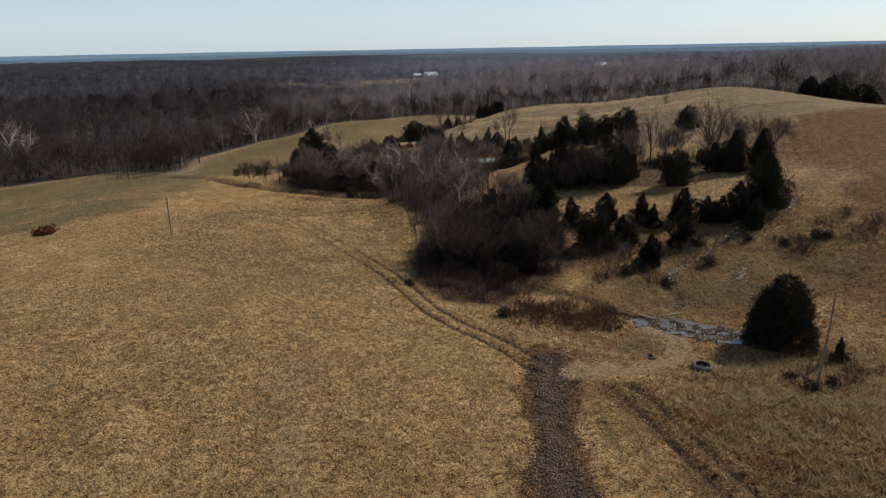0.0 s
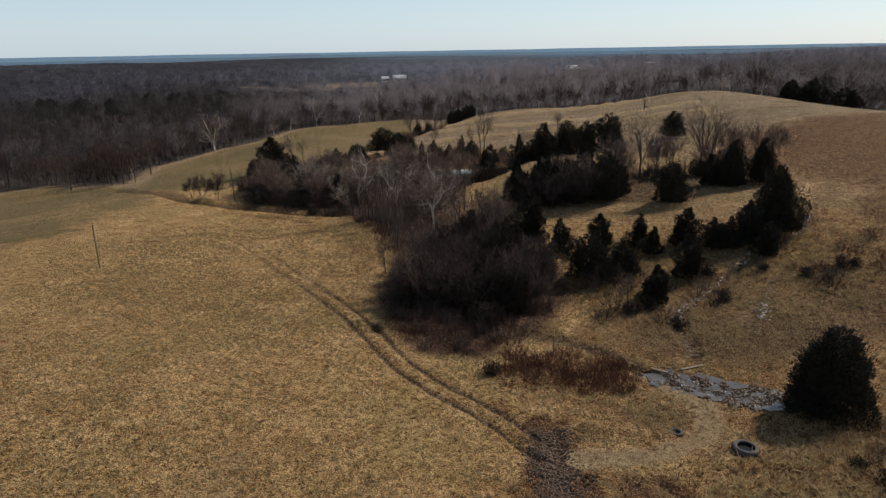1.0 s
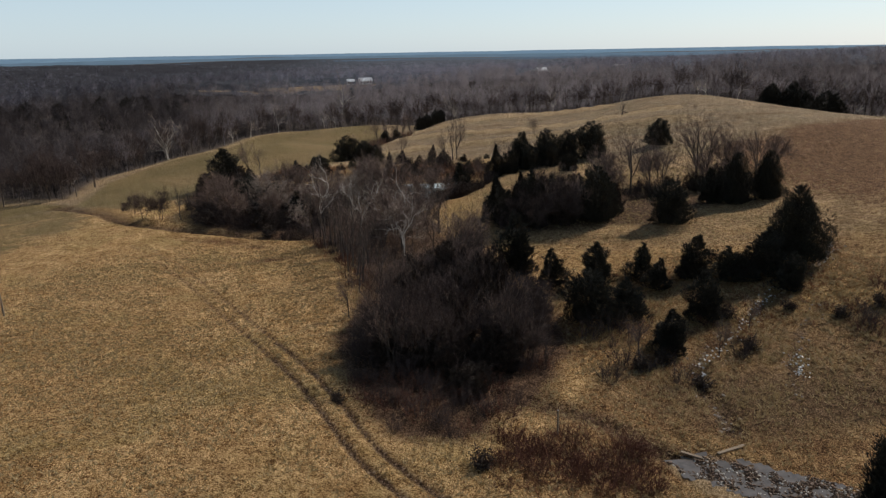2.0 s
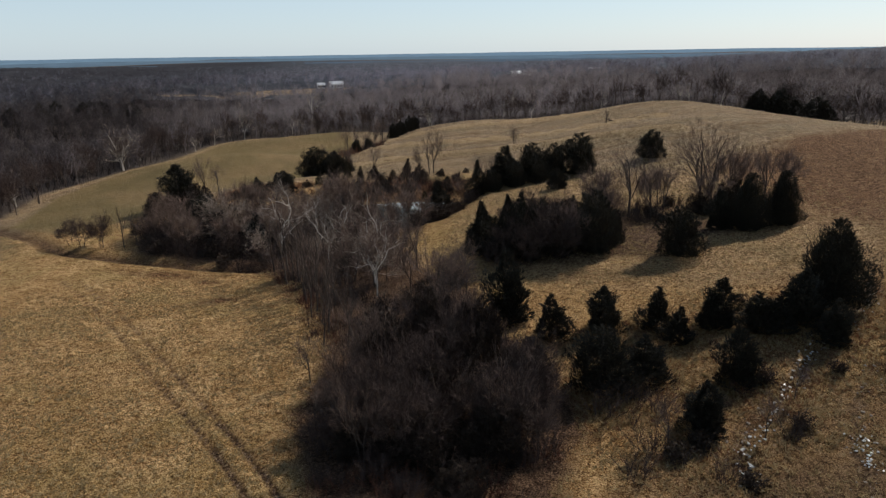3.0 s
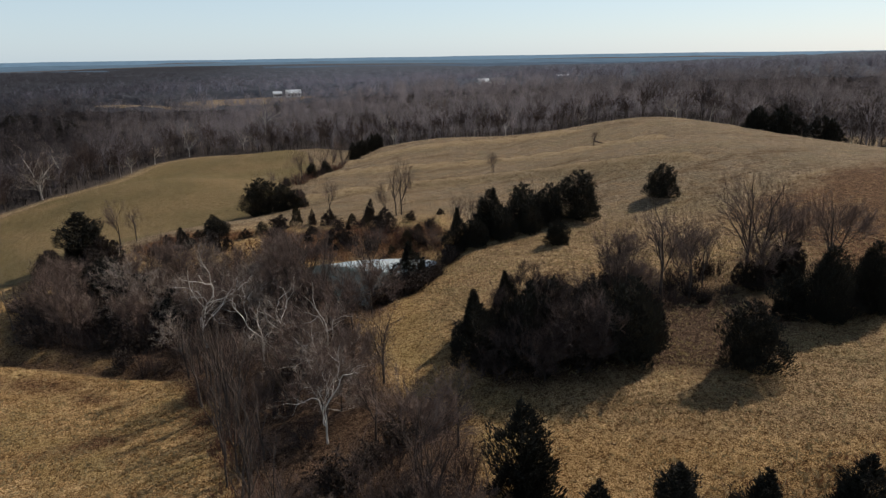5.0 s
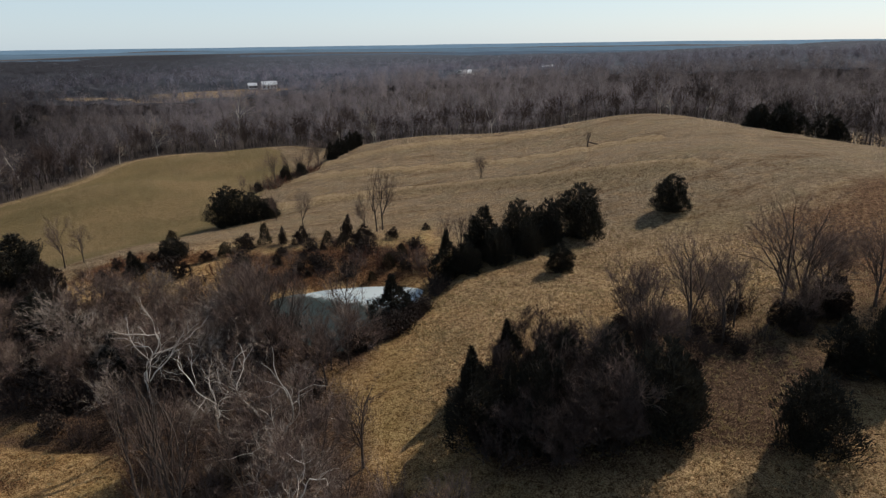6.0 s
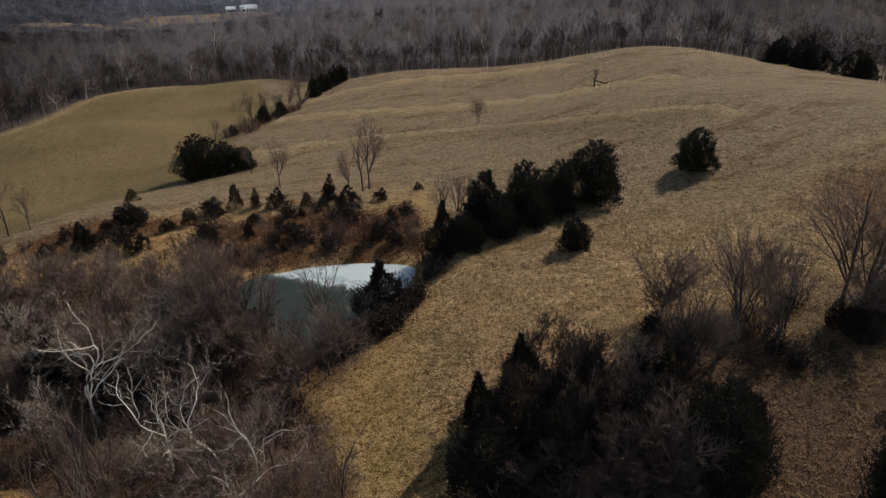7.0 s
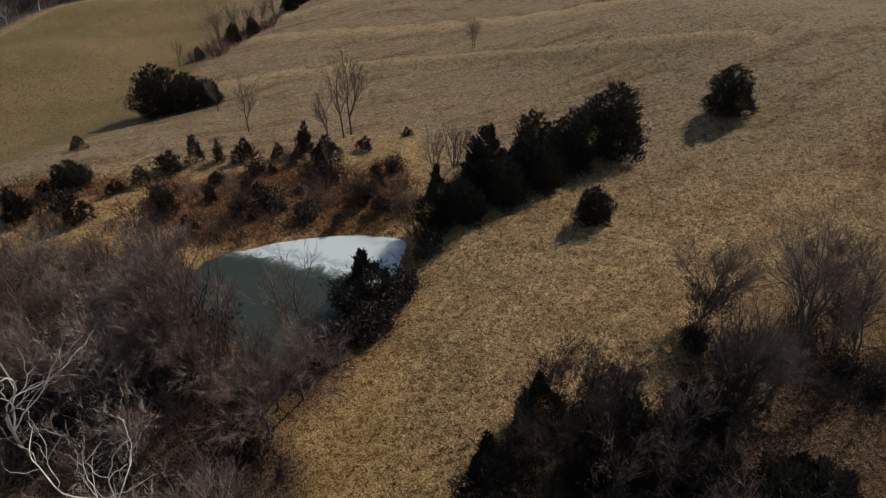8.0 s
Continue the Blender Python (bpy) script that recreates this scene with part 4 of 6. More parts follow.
FOREST_A = labelled((bare_tree("forest_tree", 301, 14.0, 0.17, 0.4, 0.7, 0.12, 0.1, (BARK, DARK_TWIG), 0.06, 5, 4, forks=(5, 3, 3, 3), slim=True), 14.0, None), "leafless grey-brown forest tree at the wood's edge", "tree", "trees at the wood's edge")
FOREST_B = labelled((bare_tree("forest_tree", 311, 12.0, 0.13, 0.25, 0.85, 0.12, 0.08, (BARK, DARK_TWIG), 0.05, 6, 4, forks=(5, 4, 3, 2), slim=True), 12.0, None), "leafless brown tree with a fuzzy crown at the wood's edge", "tree", "trees at the wood's edge")
FOREST_C = labelled((bare_tree("forest_tree", 317, 15.0, 0.2, 0.3, 1.0, 0.2, 0.04, (PALE_BARK, PALE_TWIG), 0.06, 3, 4, forks=(5, 3, 3, 2), slim=True), 15.0, None), "pale leafless sycamore standing in the wood", "tree", "trees at the wood's edge")
PATTERNS = [CEDAR_A, CEDAR_B, CEDAR_C, CEDAR_D, CEDAR_E, CEDAR_F, CEDAR_G, CEDAR_FAR, SAPLING, SAPLING_B, OAK_A, OAK_B, OAK_C, FUZZ, FUZZ_DARK, POLE, FUZZ_PALE, SYCAMORE_A, SYCAMORE_B, BRUSH_A, BRUSH_B, BRUSH_C, BRUSH_D, WEED, FOREST_A, FOREST_B, FOREST_C]

# ---- the pond ----
def build_pond():
    ring = bend(POND + POND[:1], 2)[:-1]
    bm = bmesh.new()
    top = [bm.verts.new((x * 1.0, y, POND_LEVEL)) for x, y in ring]
    bm.faces.new(top)
    bmesh.ops.triangulate(bm, faces=bm.faces[:])
    me = bpy.data.meshes.new("pond_ice")
    bm.to_mesh(me)
    bm.free()
    me.materials.append(ICE)
    tagged(new("pond_ice", me), "frozen farm pond with frosted white and dark clear ice", "pond", kind="structure")


build_pond()

# ---- cedars of the pasture: pattern, x, y, height, half-width ----
for pattern, x, y, tall, wide in [
    (CEDAR_D, 29.2, 86.6, 4.0, 1.2), (CEDAR_A, 24.8, 88.4, 4.2, 1.7), (CEDAR_D, 20.0, 88.8, 4.0, 1.3), (CEDAR_D, 29.9, 83.9, 3.2, 1.0),
    (CEDAR_A, 34.4, 85.2, 4.5, 1.6), (CEDAR_D, 36.8, 83.6, 3.4, 1.4), (CEDAR_D, 38.4, 82.8, 3.4, 1.3), (CEDAR_E, 21.2, 79.8, 4.9, 2.2),
    (CEDAR_D, 24.6, 79.6, 3.8, 1.5), (CEDAR_A, 31.0, 77.4, 4.6, 1.5), (CEDAR_A, 26.0, 73.0, 3.6, 1.5), (CEDAR_A, 40.6, 83.0, 4.8, 1.8),
    (CEDAR_G, 45.0, 85.2, 7.4, 3.3), (CEDAR_A, 41.6, 80.2, 3.6, 1.5),
]:
    put(pattern, x, y, tall * 1.05, wide * (1.05 if wide > 3 else 1.45))
for pattern, x, y, tall, wide in [
    (CEDAR_A, 17.0, 93.5, 7.2, 2.9), (CEDAR_C, 19.8, 115.0, 4.8, 1.9), (CEDAR_C, 18.4, 110.2, 6.8, 2.8), (CEDAR_B, 21.4, 110.6, 5.4, 2.0), (CEDAR_E, 28.6, 109.6, 5.6, 2.4), (CEDAR_C, 23.6, 117.6, 4.8, 1.9), (CEDAR_B, 27.4, 114.4, 4.8, 2.4), (CEDAR_B, 31.4, 114.6, 4.4, 2.2), (CEDAR_B, 33.0, 108.4, 5.0, 2.2), (CEDAR_B, 22.8, 108.4, 7.6, 2.7), (CEDAR_F, 26.8, 107.8, 5.4, 2.7),
    (CEDAR_E, 31.2, 106.4, 7.4, 3.5), (CEDAR_E, 39.2, 101.6, 5.7, 3.1), (CEDAR_G, 50.6, 106.6, 6.9, 2.9),
    (CEDAR_G, 55.0, 106.4, 6.6, 2.7), (CEDAR_A, 48.0, 108.6, 5.0, 2.2), (CEDAR_A, 24.6, 109.0, 5.6, 2.0),
]:
    put(pattern, x, y, tall, wide)
for pattern, x, y, tall, wide in [
    (CEDAR_C, 25.2, 143.4, 6.4, 2.2), (CEDAR_A, 31.0, 146.4, 7.0, 3.2), (CEDAR_E, 36.0, 147.6, 7.0, 3.4), (CEDAR_E, 31.6, 143.6, 4.6, 2.4), (CEDAR_E, 36.0, 145.2, 4.8, 2.4), (CEDAR_E, 27.4, 142.0, 4.2, 2.2),
    (CEDAR_E, 45.4, 150.2, 7.4, 4.6), (CEDAR_E, 40.2, 148.4, 6.4, 3.0), (CEDAR_E, 60.2, 151.8, 5.4, 3.2), (CEDAR_E, 37.2, 137.4, 3.5, 2.0),
    (CEDAR_E, -3.0, 199.0, 7.8, 4.6), (CEDAR_E, 1.6, 197.8, 5.6, 3.6), (CEDAR_E, 4.6, 196.8, 4.0, 2.4), (CEDAR_A, -27.4, 164.0, 7.6, 5.0), (CEDAR_F, -23.6, 160.0, 4.0, 3.4), (CEDAR_F, -29.0, 156.0, 4.4, 4.0), (CEDAR_F, -22.0, 152.0, 4.6, 4.0),
    (CEDAR_E, -8.0, 163.5, 3.0, 2.6), (CEDAR_D, -12.4, 158.8, 3.4, 1.7), (CEDAR_C, 17.0, 134.2, 6.0, 3.1), (CEDAR_G, 29.8, 51.2, 6.3, 4.1),
]:
    put(pattern, x, y, tall, wide)
# the sheltered core of the thicket and grove, evergreen and dark
for pattern, x, y, tall, wide in [
    (CEDAR_F, 33.0, 108.0, 5.0, 2.6), (CEDAR_F, 55.0, 117.0, 4.2, 2.4), (CEDAR_F, 50.0, 116.4, 2.8, 2.0), (CEDAR_F, 25.0, 113.0, 5.4, 2.6), (CEDAR_F, 29.0, 109.5, 5.6, 2.6),
    (CEDAR_F, 6.5, 73.5, 3.8, 2.8), (CEDAR_F, 10.5, 73.0, 3.8, 2.6), (CEDAR_F, 2.5, 75.0, 3.4, 2.3), (CEDAR_F, 8.2, 69.6, 2.6, 2.2),
    (CEDAR_F, 5.5, 84.0, 6.2, 3.0), (CEDAR_F, 10.0, 82.0, 5.8, 3.2), (CEDAR_F, 13.2, 86.0, 6.2, 2.8), (CEDAR_F, 7.6, 78.0, 4.8, 2.8),
    (CEDAR_F, 9.0, 88.5, 6.6, 2.7), (CEDAR_F, 12.6, 77.6, 4.8, 2.4), (CEDAR_F, 3.6, 79.6, 4.2, 2.4), (CEDAR_F, 15.6, 81.0, 4.6, 2.4), (CEDAR_E, -15.0, 141.0, 5.6, 3.4), (CEDAR_E, -20.0, 147.0, 5.8, 3.2), (CEDAR_A, -10.6, 136.5, 5.2, 2.6),
]:
    put(pattern, x, y, tall, wide)
for x, y, tall in [
    (-9.5, 178.0, 1.8), (2.1, 163.6, 2.9), (4.3, 164.4, 2.7), (7.0, 164.2, 2.2), (9.4, 163.2, 2.7), (12.5, 163.0, 2.3), (15.7, 164.2, 3.3), (-1.2, 161.4, 1.7),
    (-3.0, 160.8, 1.5), (5.6, 158.5, 1.6), (18.0, 162.0, 2.6), (22.4, 163.0, 2.0), (13.8, 161.0, 2.0), (9.8, 157.0, 1.6), (-6.5, 157.0, 2.2), (1.0, 155.5, 2.0),
    (-14.6, 162.0, 1.6), (11.2, 160.2, 1.5), (27.0, 165.0, 1.2), (16.4, 158.4, 2.2), (3.4, 151.0, 2.2),
]:
    put(placed.choice([SAPLING, SAPLING_B, SAPLING_B]), x + placed.uniform(-0.8, 0.8), y + placed.uniform(-0.8, 0.8), tall * placed.uniform(0.75, 1.25), tall * placed.uniform(0.32, 0.7), lean=5)

# ---- bare trees ----
for pattern, x, y, tall in [
    (OAK_A, 40.5, 117.5, 10.8), (OAK_C, 35.0, 115.6, 8.0), (OAK_A, 51.5, 119.0, 12.2), (OAK_A, 52.8, 118.4, 11.4), (OAK_B, 42.5, 115.5, 7.6), (OAK_B, 46.0, 118.6, 7.0), (OAK_A, 56.0, 119.0, 8.6), (OAK_A, 60.0, 117.0, 9.0), (FUZZ, 58.0, 121.0, 7.6), (FUZZ, 63.0, 119.0, 7.0), (FUZZ, 47.0, 122.0, 6.5), (FUZZ, 44.0, 120.4, 5.6),
    (OAK_B, 29.6, 113.0, 6.4), (OAK_B, 25.0, 112.0, 6.2), (FUZZ_DARK, 24.2, 106.6, 6.8), (FUZZ_DARK, 26.6, 105.8, 6.2), (FUZZ, 28.6, 106.8, 6.4), (FUZZ_DARK, 21.4, 107.2, 5.6),
    (OAK_A, 10.7, 110.8, 7.6), (OAK_B, 21.6, 168.2, 10.0), (POLE, 20.6, 167.4, 9.6), (OAK_B, 18.6, 166.6, 6.4), (OAK_B, 9.9, 174.0, 6.6), (OAK_B, 5.8, 190.0, 5.4), (OAK_C, 30.0, 154.0, 5.6),
     (OAK_B, -23.8, 171.0, 8.0), (OAK_B, -21.4, 171.6, 6.0), (OAK_B, 12.0, 130.0, 9.4), (OAK_C, 4.6, 135.6, 8.2), (OAK_B, 6.8, 132.2, 7.6),
    (OAK_B, 27.0, 150.5, 6.0), (OAK_B, 14.6, 100.0, 6.8), (OAK_C, 11.5, 95.0, 7.0), (OAK_B, 9.0, 103.0, 7.4), (OAK_C, 3.0, 111.0, 7.0), (OAK_B, -2.0, 131.0, 7.2),
    (OAK_B, 1.6, 124.0, 7.6), (OAK_C, -3.0, 140.0, 6.6), (OAK_B, 7.0, 117.0, 7.0), (OAK_A, -8.0, 145.0, 7.0), (OAK_B, 3.6, 90.0, 6.0), (OAK_C, 12.8, 90.0, 6.0),
    (FUZZ_DARK, -34.0, 139.6, 5.6), (FUZZ_DARK, -37.0, 140.6, 5.0), (POLE, -30.8, 140.0, 7.0), (POLE, -29.0, 140.6, 6.4), (FUZZ_DARK, -39.0, 141.8, 4.2), (OAK_B, -27.6, 143.0, 5.6), (OAK_C, -12.0, 149.0, 6.4),
    (OAK_B, -0.8, 79.0, 4.2), (OAK_B, -1.4, 86.5, 4.6), (OAK_B, 14.0, 73.0, 4.6), (OAK_B, 22.6, 71.6, 4.0), (OAK_B, 29.4, 71.0, 3.6), (OAK_B, 34.0, 74.4, 3.4),
]:
    put(pattern, x, y, tall)
put(OAK_B, 46.4, 197.6, 5.2)
put(OAK_B, 46.7, 197.4, 4.6)
for pattern, x, y, tall, turn in [
    (SYCAMORE_A, -6.2, 130.0, 13.0, 20), (SYCAMORE_B, 5.0, 115.0, 11.4, 130), (SYCAMORE_A, 5.5, 104.0, 9.0, 80), (SYCAMORE_A, 0.2, 121.0, 9.6, 260),
]:
    put(pattern, x, y, tall, turn=turn)

# the fenced gully between the far fields
for pattern, x, y, tall in [
    (OAK_A, 6.0, 236.0, 9.0), (OAK_B, 9.5, 241.0, 8.0), (OAK_C, 12.5, 248.0, 7.0), (CEDAR_E, 8.6, 239.0, 4.0), (CEDAR_E, 12.6, 244.0, 3.6), (CEDAR_E, 2.0, 228.0, 2.4),
    (CEDAR_B, 22.0, 262.0, 5.5), (CEDAR_E, 25.0, 266.0, 5.0), (CEDAR_B, 28.5, 270.0, 6.0), (CEDAR_E, 31.0, 275.0, 5.0), (OAK_A, 18.0, 256.0, 9.0), (OAK_B, 15.0, 252.0, 7.0), (OAK_B, -1.5, 226.0, 5.0),
]:
    put(pattern, x, y, tall)
# old sycamores and a stand of cedars in the woods
for x, y, tall in [(-8.0, 380.0, 21.0), (-150.0, 246.0, 19.0), (-139.0, 236.0, 16.0), (-66.0, 264.0, 16.0), (40.0, 330.0, 17.0), (-40.0, 352.0, 16.0), (72.0, 300.0, 16.0)]:
    put(FOREST_C, x, y, tall)
for i in range(38):
    put(CEDAR_FAR, -252 + 4.2 * i + placed.uniform(-8, 8), 400 + 0.2 * i + placed.uniform(-16, 16), placed.uniform(6.0, 10.0), placed.uniform(3.5, 5.5))
# cedars where the wood meets the hill
for i in range(11):
    u = i / 15 if i < 7 else (i + 5) / 15
    put(CEDAR_FAR, 121 + 34 * u + placed.uniform(-2, 2), 214 - 36 * u + placed.uniform(-3, 3), placed.uniform(4.0, 7.4), placed.uniform(2.6, 4.4))

# ---- shrubs of the creek thicket ----
def scatter(ring, count, patterns, tall, margin=0.0, keep=None):
    xs, ys = [p[0] for p in ring], [p[1] for p in ring]
    done = 0
    while done < count:
        x, y = placed.uniform(min(xs), max(xs)), placed.uniform(min(ys), max(ys))
        if float(inside_distance(np.array([x]), np.array([y]), ring)[0]) < margin or (keep and not keep(x, y)):
            continue
        put(placed.choice(patterns), x, y, placed.uniform(*tall), lean=4)
        done += 1


def off_pond(x, y):
    return float(inside_distance(np.array([x]), np.array([y]), POND)[0]) < -0.5


LOWER = [(1.5, 64.0), (6.5, 62.5), (12.5, 67.5), (17.5, 74.0), (19.0, 84.0), (14.5, 92.0), (0.8, 94.0), (-1.5, 85.0), (-2.5, 76.0)]
UPPER = [(0.8, 94.0), (14.5, 92.0), (15.0, 104.0), (10.5, 110.0), (9.5, 121.0), (8.0, 130.0), (3.0, 146.0), (-6.0, 152.0), (-16.0, 154.0), (-27.0, 150.0), (-30.0, 142.0), (-26.0, 135.0), (-15.0, 129.0), (-6.0, 120.0), (-1.0, 108.0)]
scatter(LOWER, 84, [BRUSH_A, BRUSH_A, BRUSH_B], (1.5, 3.2), margin=0.9, keep=lambda x, y: y > 72)
scatter(LOWER, 54, [BRUSH_A, BRUSH_A, BRUSH_C], (0.9, 2.0), margin=0.3, keep=lambda x, y: y < 73)
scatter(LOWER, 38, [FUZZ_DARK, FUZZ_DARK, FUZZ_DARK, OAK_C], (4.2, 7.2), margin=3.0, keep=lambda x, y: y > 74)
scatter(UPPER, 140, [BRUSH_B, BRUSH_B, BRUSH_B, BRUSH_A, BRUSH_D], (1.8, 4.2), keep=off_pond)
scatter(UPPER, 62, [FUZZ, FUZZ_PALE, OAK_B, FUZZ], (4.5, 7.6), margin=2.6, keep=off_pond)
for i in range(26):
    u = i / 25
    put(POLE, -0.4 - 6.5 * u ** 1.5 + placed.uniform(-0.6, 2.8), 93.0 + 30.0 * u + placed.uniform(-0.7, 0.7), placed.uniform(6.0, 9.0) + 1.5 * u, lean=5)
scatter([(-27.0, 141.0), (-25.0, 134.5), (-14.0, 130.0), (-8.0, 133.0), (-11.0, 146.0), (-22.0, 151.0)], 44, [BRUSH_A, BRUSH_A, BRUSH_D], (2.0, 3.8))
scatter([(-33.0, 146.0), (-26.0, 142.0), (-17.0, 147.0), (-20.0, 157.0), (-25.0, 163.0), (-32.0, 160.0)], 40, [BRUSH_A, BRUSH_A, BRUSH_C, BRUSH_D], (1.4, 3.2))
scatter([(-2.0, 94.0), (1.0, 94.0), (0.5, 106.0), (-4.0, 119.0), (-7.5, 121.0), (-3.0, 108.0)], 36, [BRUSH_A, BRUSH_C, BRUSH_C], (0.7, 1.7))
scatter(SHORE, 34, [BRUSH_A, BRUSH_B], (1.8, 3.6), keep=off_pond)
scatter(POND_BANK, 46, [SAPLING, SAPLING_B, BRUSH_C, BRUSH_C, BRUSH_A], (0.7, 1.9), keep=off_pond)
scatter(SHORE, 14, [FUZZ, OAK_B, OAK_C], (4.0, 7.0), keep=off_pond)
scatter(GROVE_WEST, 40, [BRUSH_A, BRUSH_D, BRUSH_D], (1.4, 3.4))
scatter(GROVE_EAST, 30, [BRUSH_A, BRUSH_A, BRUSH_D], (1.0, 2.6), keep=lambda x, y: y > 114 or x > 52)
scatter(GROVE_WEST, 12, [FUZZ_DARK], (4.0, 6.4), keep=lambda x, y: x < 30)
scatter(GROVE_EAST, 7, [FUZZ_DARK, FUZZ], (4.0, 6.5), keep=lambda x, y: y > 116)
scatter([(0.0, 224.0), (5.0, 226.0), (13.0, 242.0), (20.0, 254.0), (16.0, 258.0), (6.0, 246.0)], 26, [BRUSH_A, BRUSH_C, BRUSH_B], (1.6, 3.4))
scatter([(7.8, 58.6), (9.0, 63.0), (13.4, 63.0), (18.2, 60.0), (17.4, 55.2), (12.6, 56.0)], 70, [BRUSH_C], (0.9, 1.7))
scatter(ROW_BELT, 26, [BRUSH_A, BRUSH_C, WEED, WEED], (0.6, 1.5))
scatter([(0.0, 148.5), (12.0, 149.0), (24.0, 147.0), (27.0, 158.0), (14.0, 161.0), (0.0, 160.0), (-14.0, 158.0)], 62, [BRUSH_A, BRUSH_B, BRUSH_C, BRUSH_D], (1.0, 2.8), keep=off_pond)
scatter([(11.8, 127.6), (15.6, 128.6), (21.4, 135.4), (25.4, 143.0), (23.6, 145.0), (19.8, 137.6), (15.4, 131.9)], 26, [BRUSH_A, BRUSH_D, BRUSH_D], (1.6, 3.4), keep=off_pond)
scatter([(25.0, 143.0), (34.0, 146.0), (44.0, 149.0), (43.0, 153.0), (28.0, 150.0)], 22, [BRUSH_A, BRUSH_D], (1.4, 3.0))
scatter([(29.0, 40.0), (34.0, 42.0), (36.0, 49.0), (30.5, 48.0), (28.5, 43.6)], 16, [BRUSH_C, WEED, BRUSH_A], (0.8, 1.6))
scatter([(42.0, 68.0), (56.0, 74.0), (54.0, 80.0), (40.0, 74.0)], 16, [BRUSH_A, BRUSH_C], (1.0, 2.0))
for x, y, tall, pattern in [(-2.0, 69.2, 1.1, BRUSH_D), (8.0, 57.0, 1.0, BRUSH_C), (7.2, 59.4, 1.6, BRUSH_D), (32.2, 46.6, 2.2, CEDAR_D), (27.3, 41.9, 1.2, BRUSH_D), (29.0, 42.0, 1.1, BRUSH_D), (26.6, 43.6, 1.0, BRUSH_D), (27.9, 44.0, 1.4, BRUSH_A), (24.6, 36.2, 1.3, WEED), (-7.7, 45.4, 0.5, WEED)]:
    put(pattern, x, y, tall)
for x, y, tall in [(31.2, 70.6, 1.9), (32.4, 71.4, 1.5), (24.7, 71.0, 1.7), (24.6, 67.8, 2.0), (26.0, 67.2, 1.5), (19.4, 69.3, 2.2), (21.4, 71.6, 2.4), (22.6, 70.2, 1.8), (41.9, 73.2, 1.4), (45.8, 73.4, 1.6), (46.8, 73.0, 1.3), (33.2, 76.8, 1.6), (38.8, 76.2, 1.3), (22.6, 77.0, 2.4), (20.0, 76.6, 2.6), (24.0, 75.6, 1.9)]:
    put(BRUSH_A if tall > 1.8 else BRUSH_D, x, y, tall)
heap = leaf_bush("brush_heap", 401, 1.3, 2.4, RUST_LEAF, 900, 0.4, RED_CANE)
tagged(heap, "heap of rust-red dead-leaved branches in the field", "brush heap")
heap.matrix_world = pose(-54.0, 92.5, height(-54.0, 92.5), 0, 0, 40)

# ---- trees at the wood's edge ----
def edge_trees(count):
    run = WOOD_EDGE[1:20]
    lengths = [math.dist(a, b) for a, b in zip(run, run[1:])]
    total = sum(lengths)
    for i in range(count):
        s = (i + placed.random()) / count * total
        for (a, b), n in zip(zip(run, run[1:]), lengths):
            if s <= n:
                break
            s -= n
        u = s / n
        nx, ny = -(b[1] - a[1]) / n, (b[0] - a[0]) / n
        inset = 1.0 + 16.0 * placed.random() ** 1.6
        x, y = a[0] + (b[0] - a[0]) * u + nx * inset, a[1] + (b[1] - a[1]) * u + ny * inset
        k = placed.random()
        put(FOREST_C if k < 0.07 else FOREST_A if k < 0.45 else FOREST_B, x, y, placed.uniform(8.5, 14.0) * (0.75 if inset < 4 else 1.0))


edge_trees(320)
retire(PATTERNS)


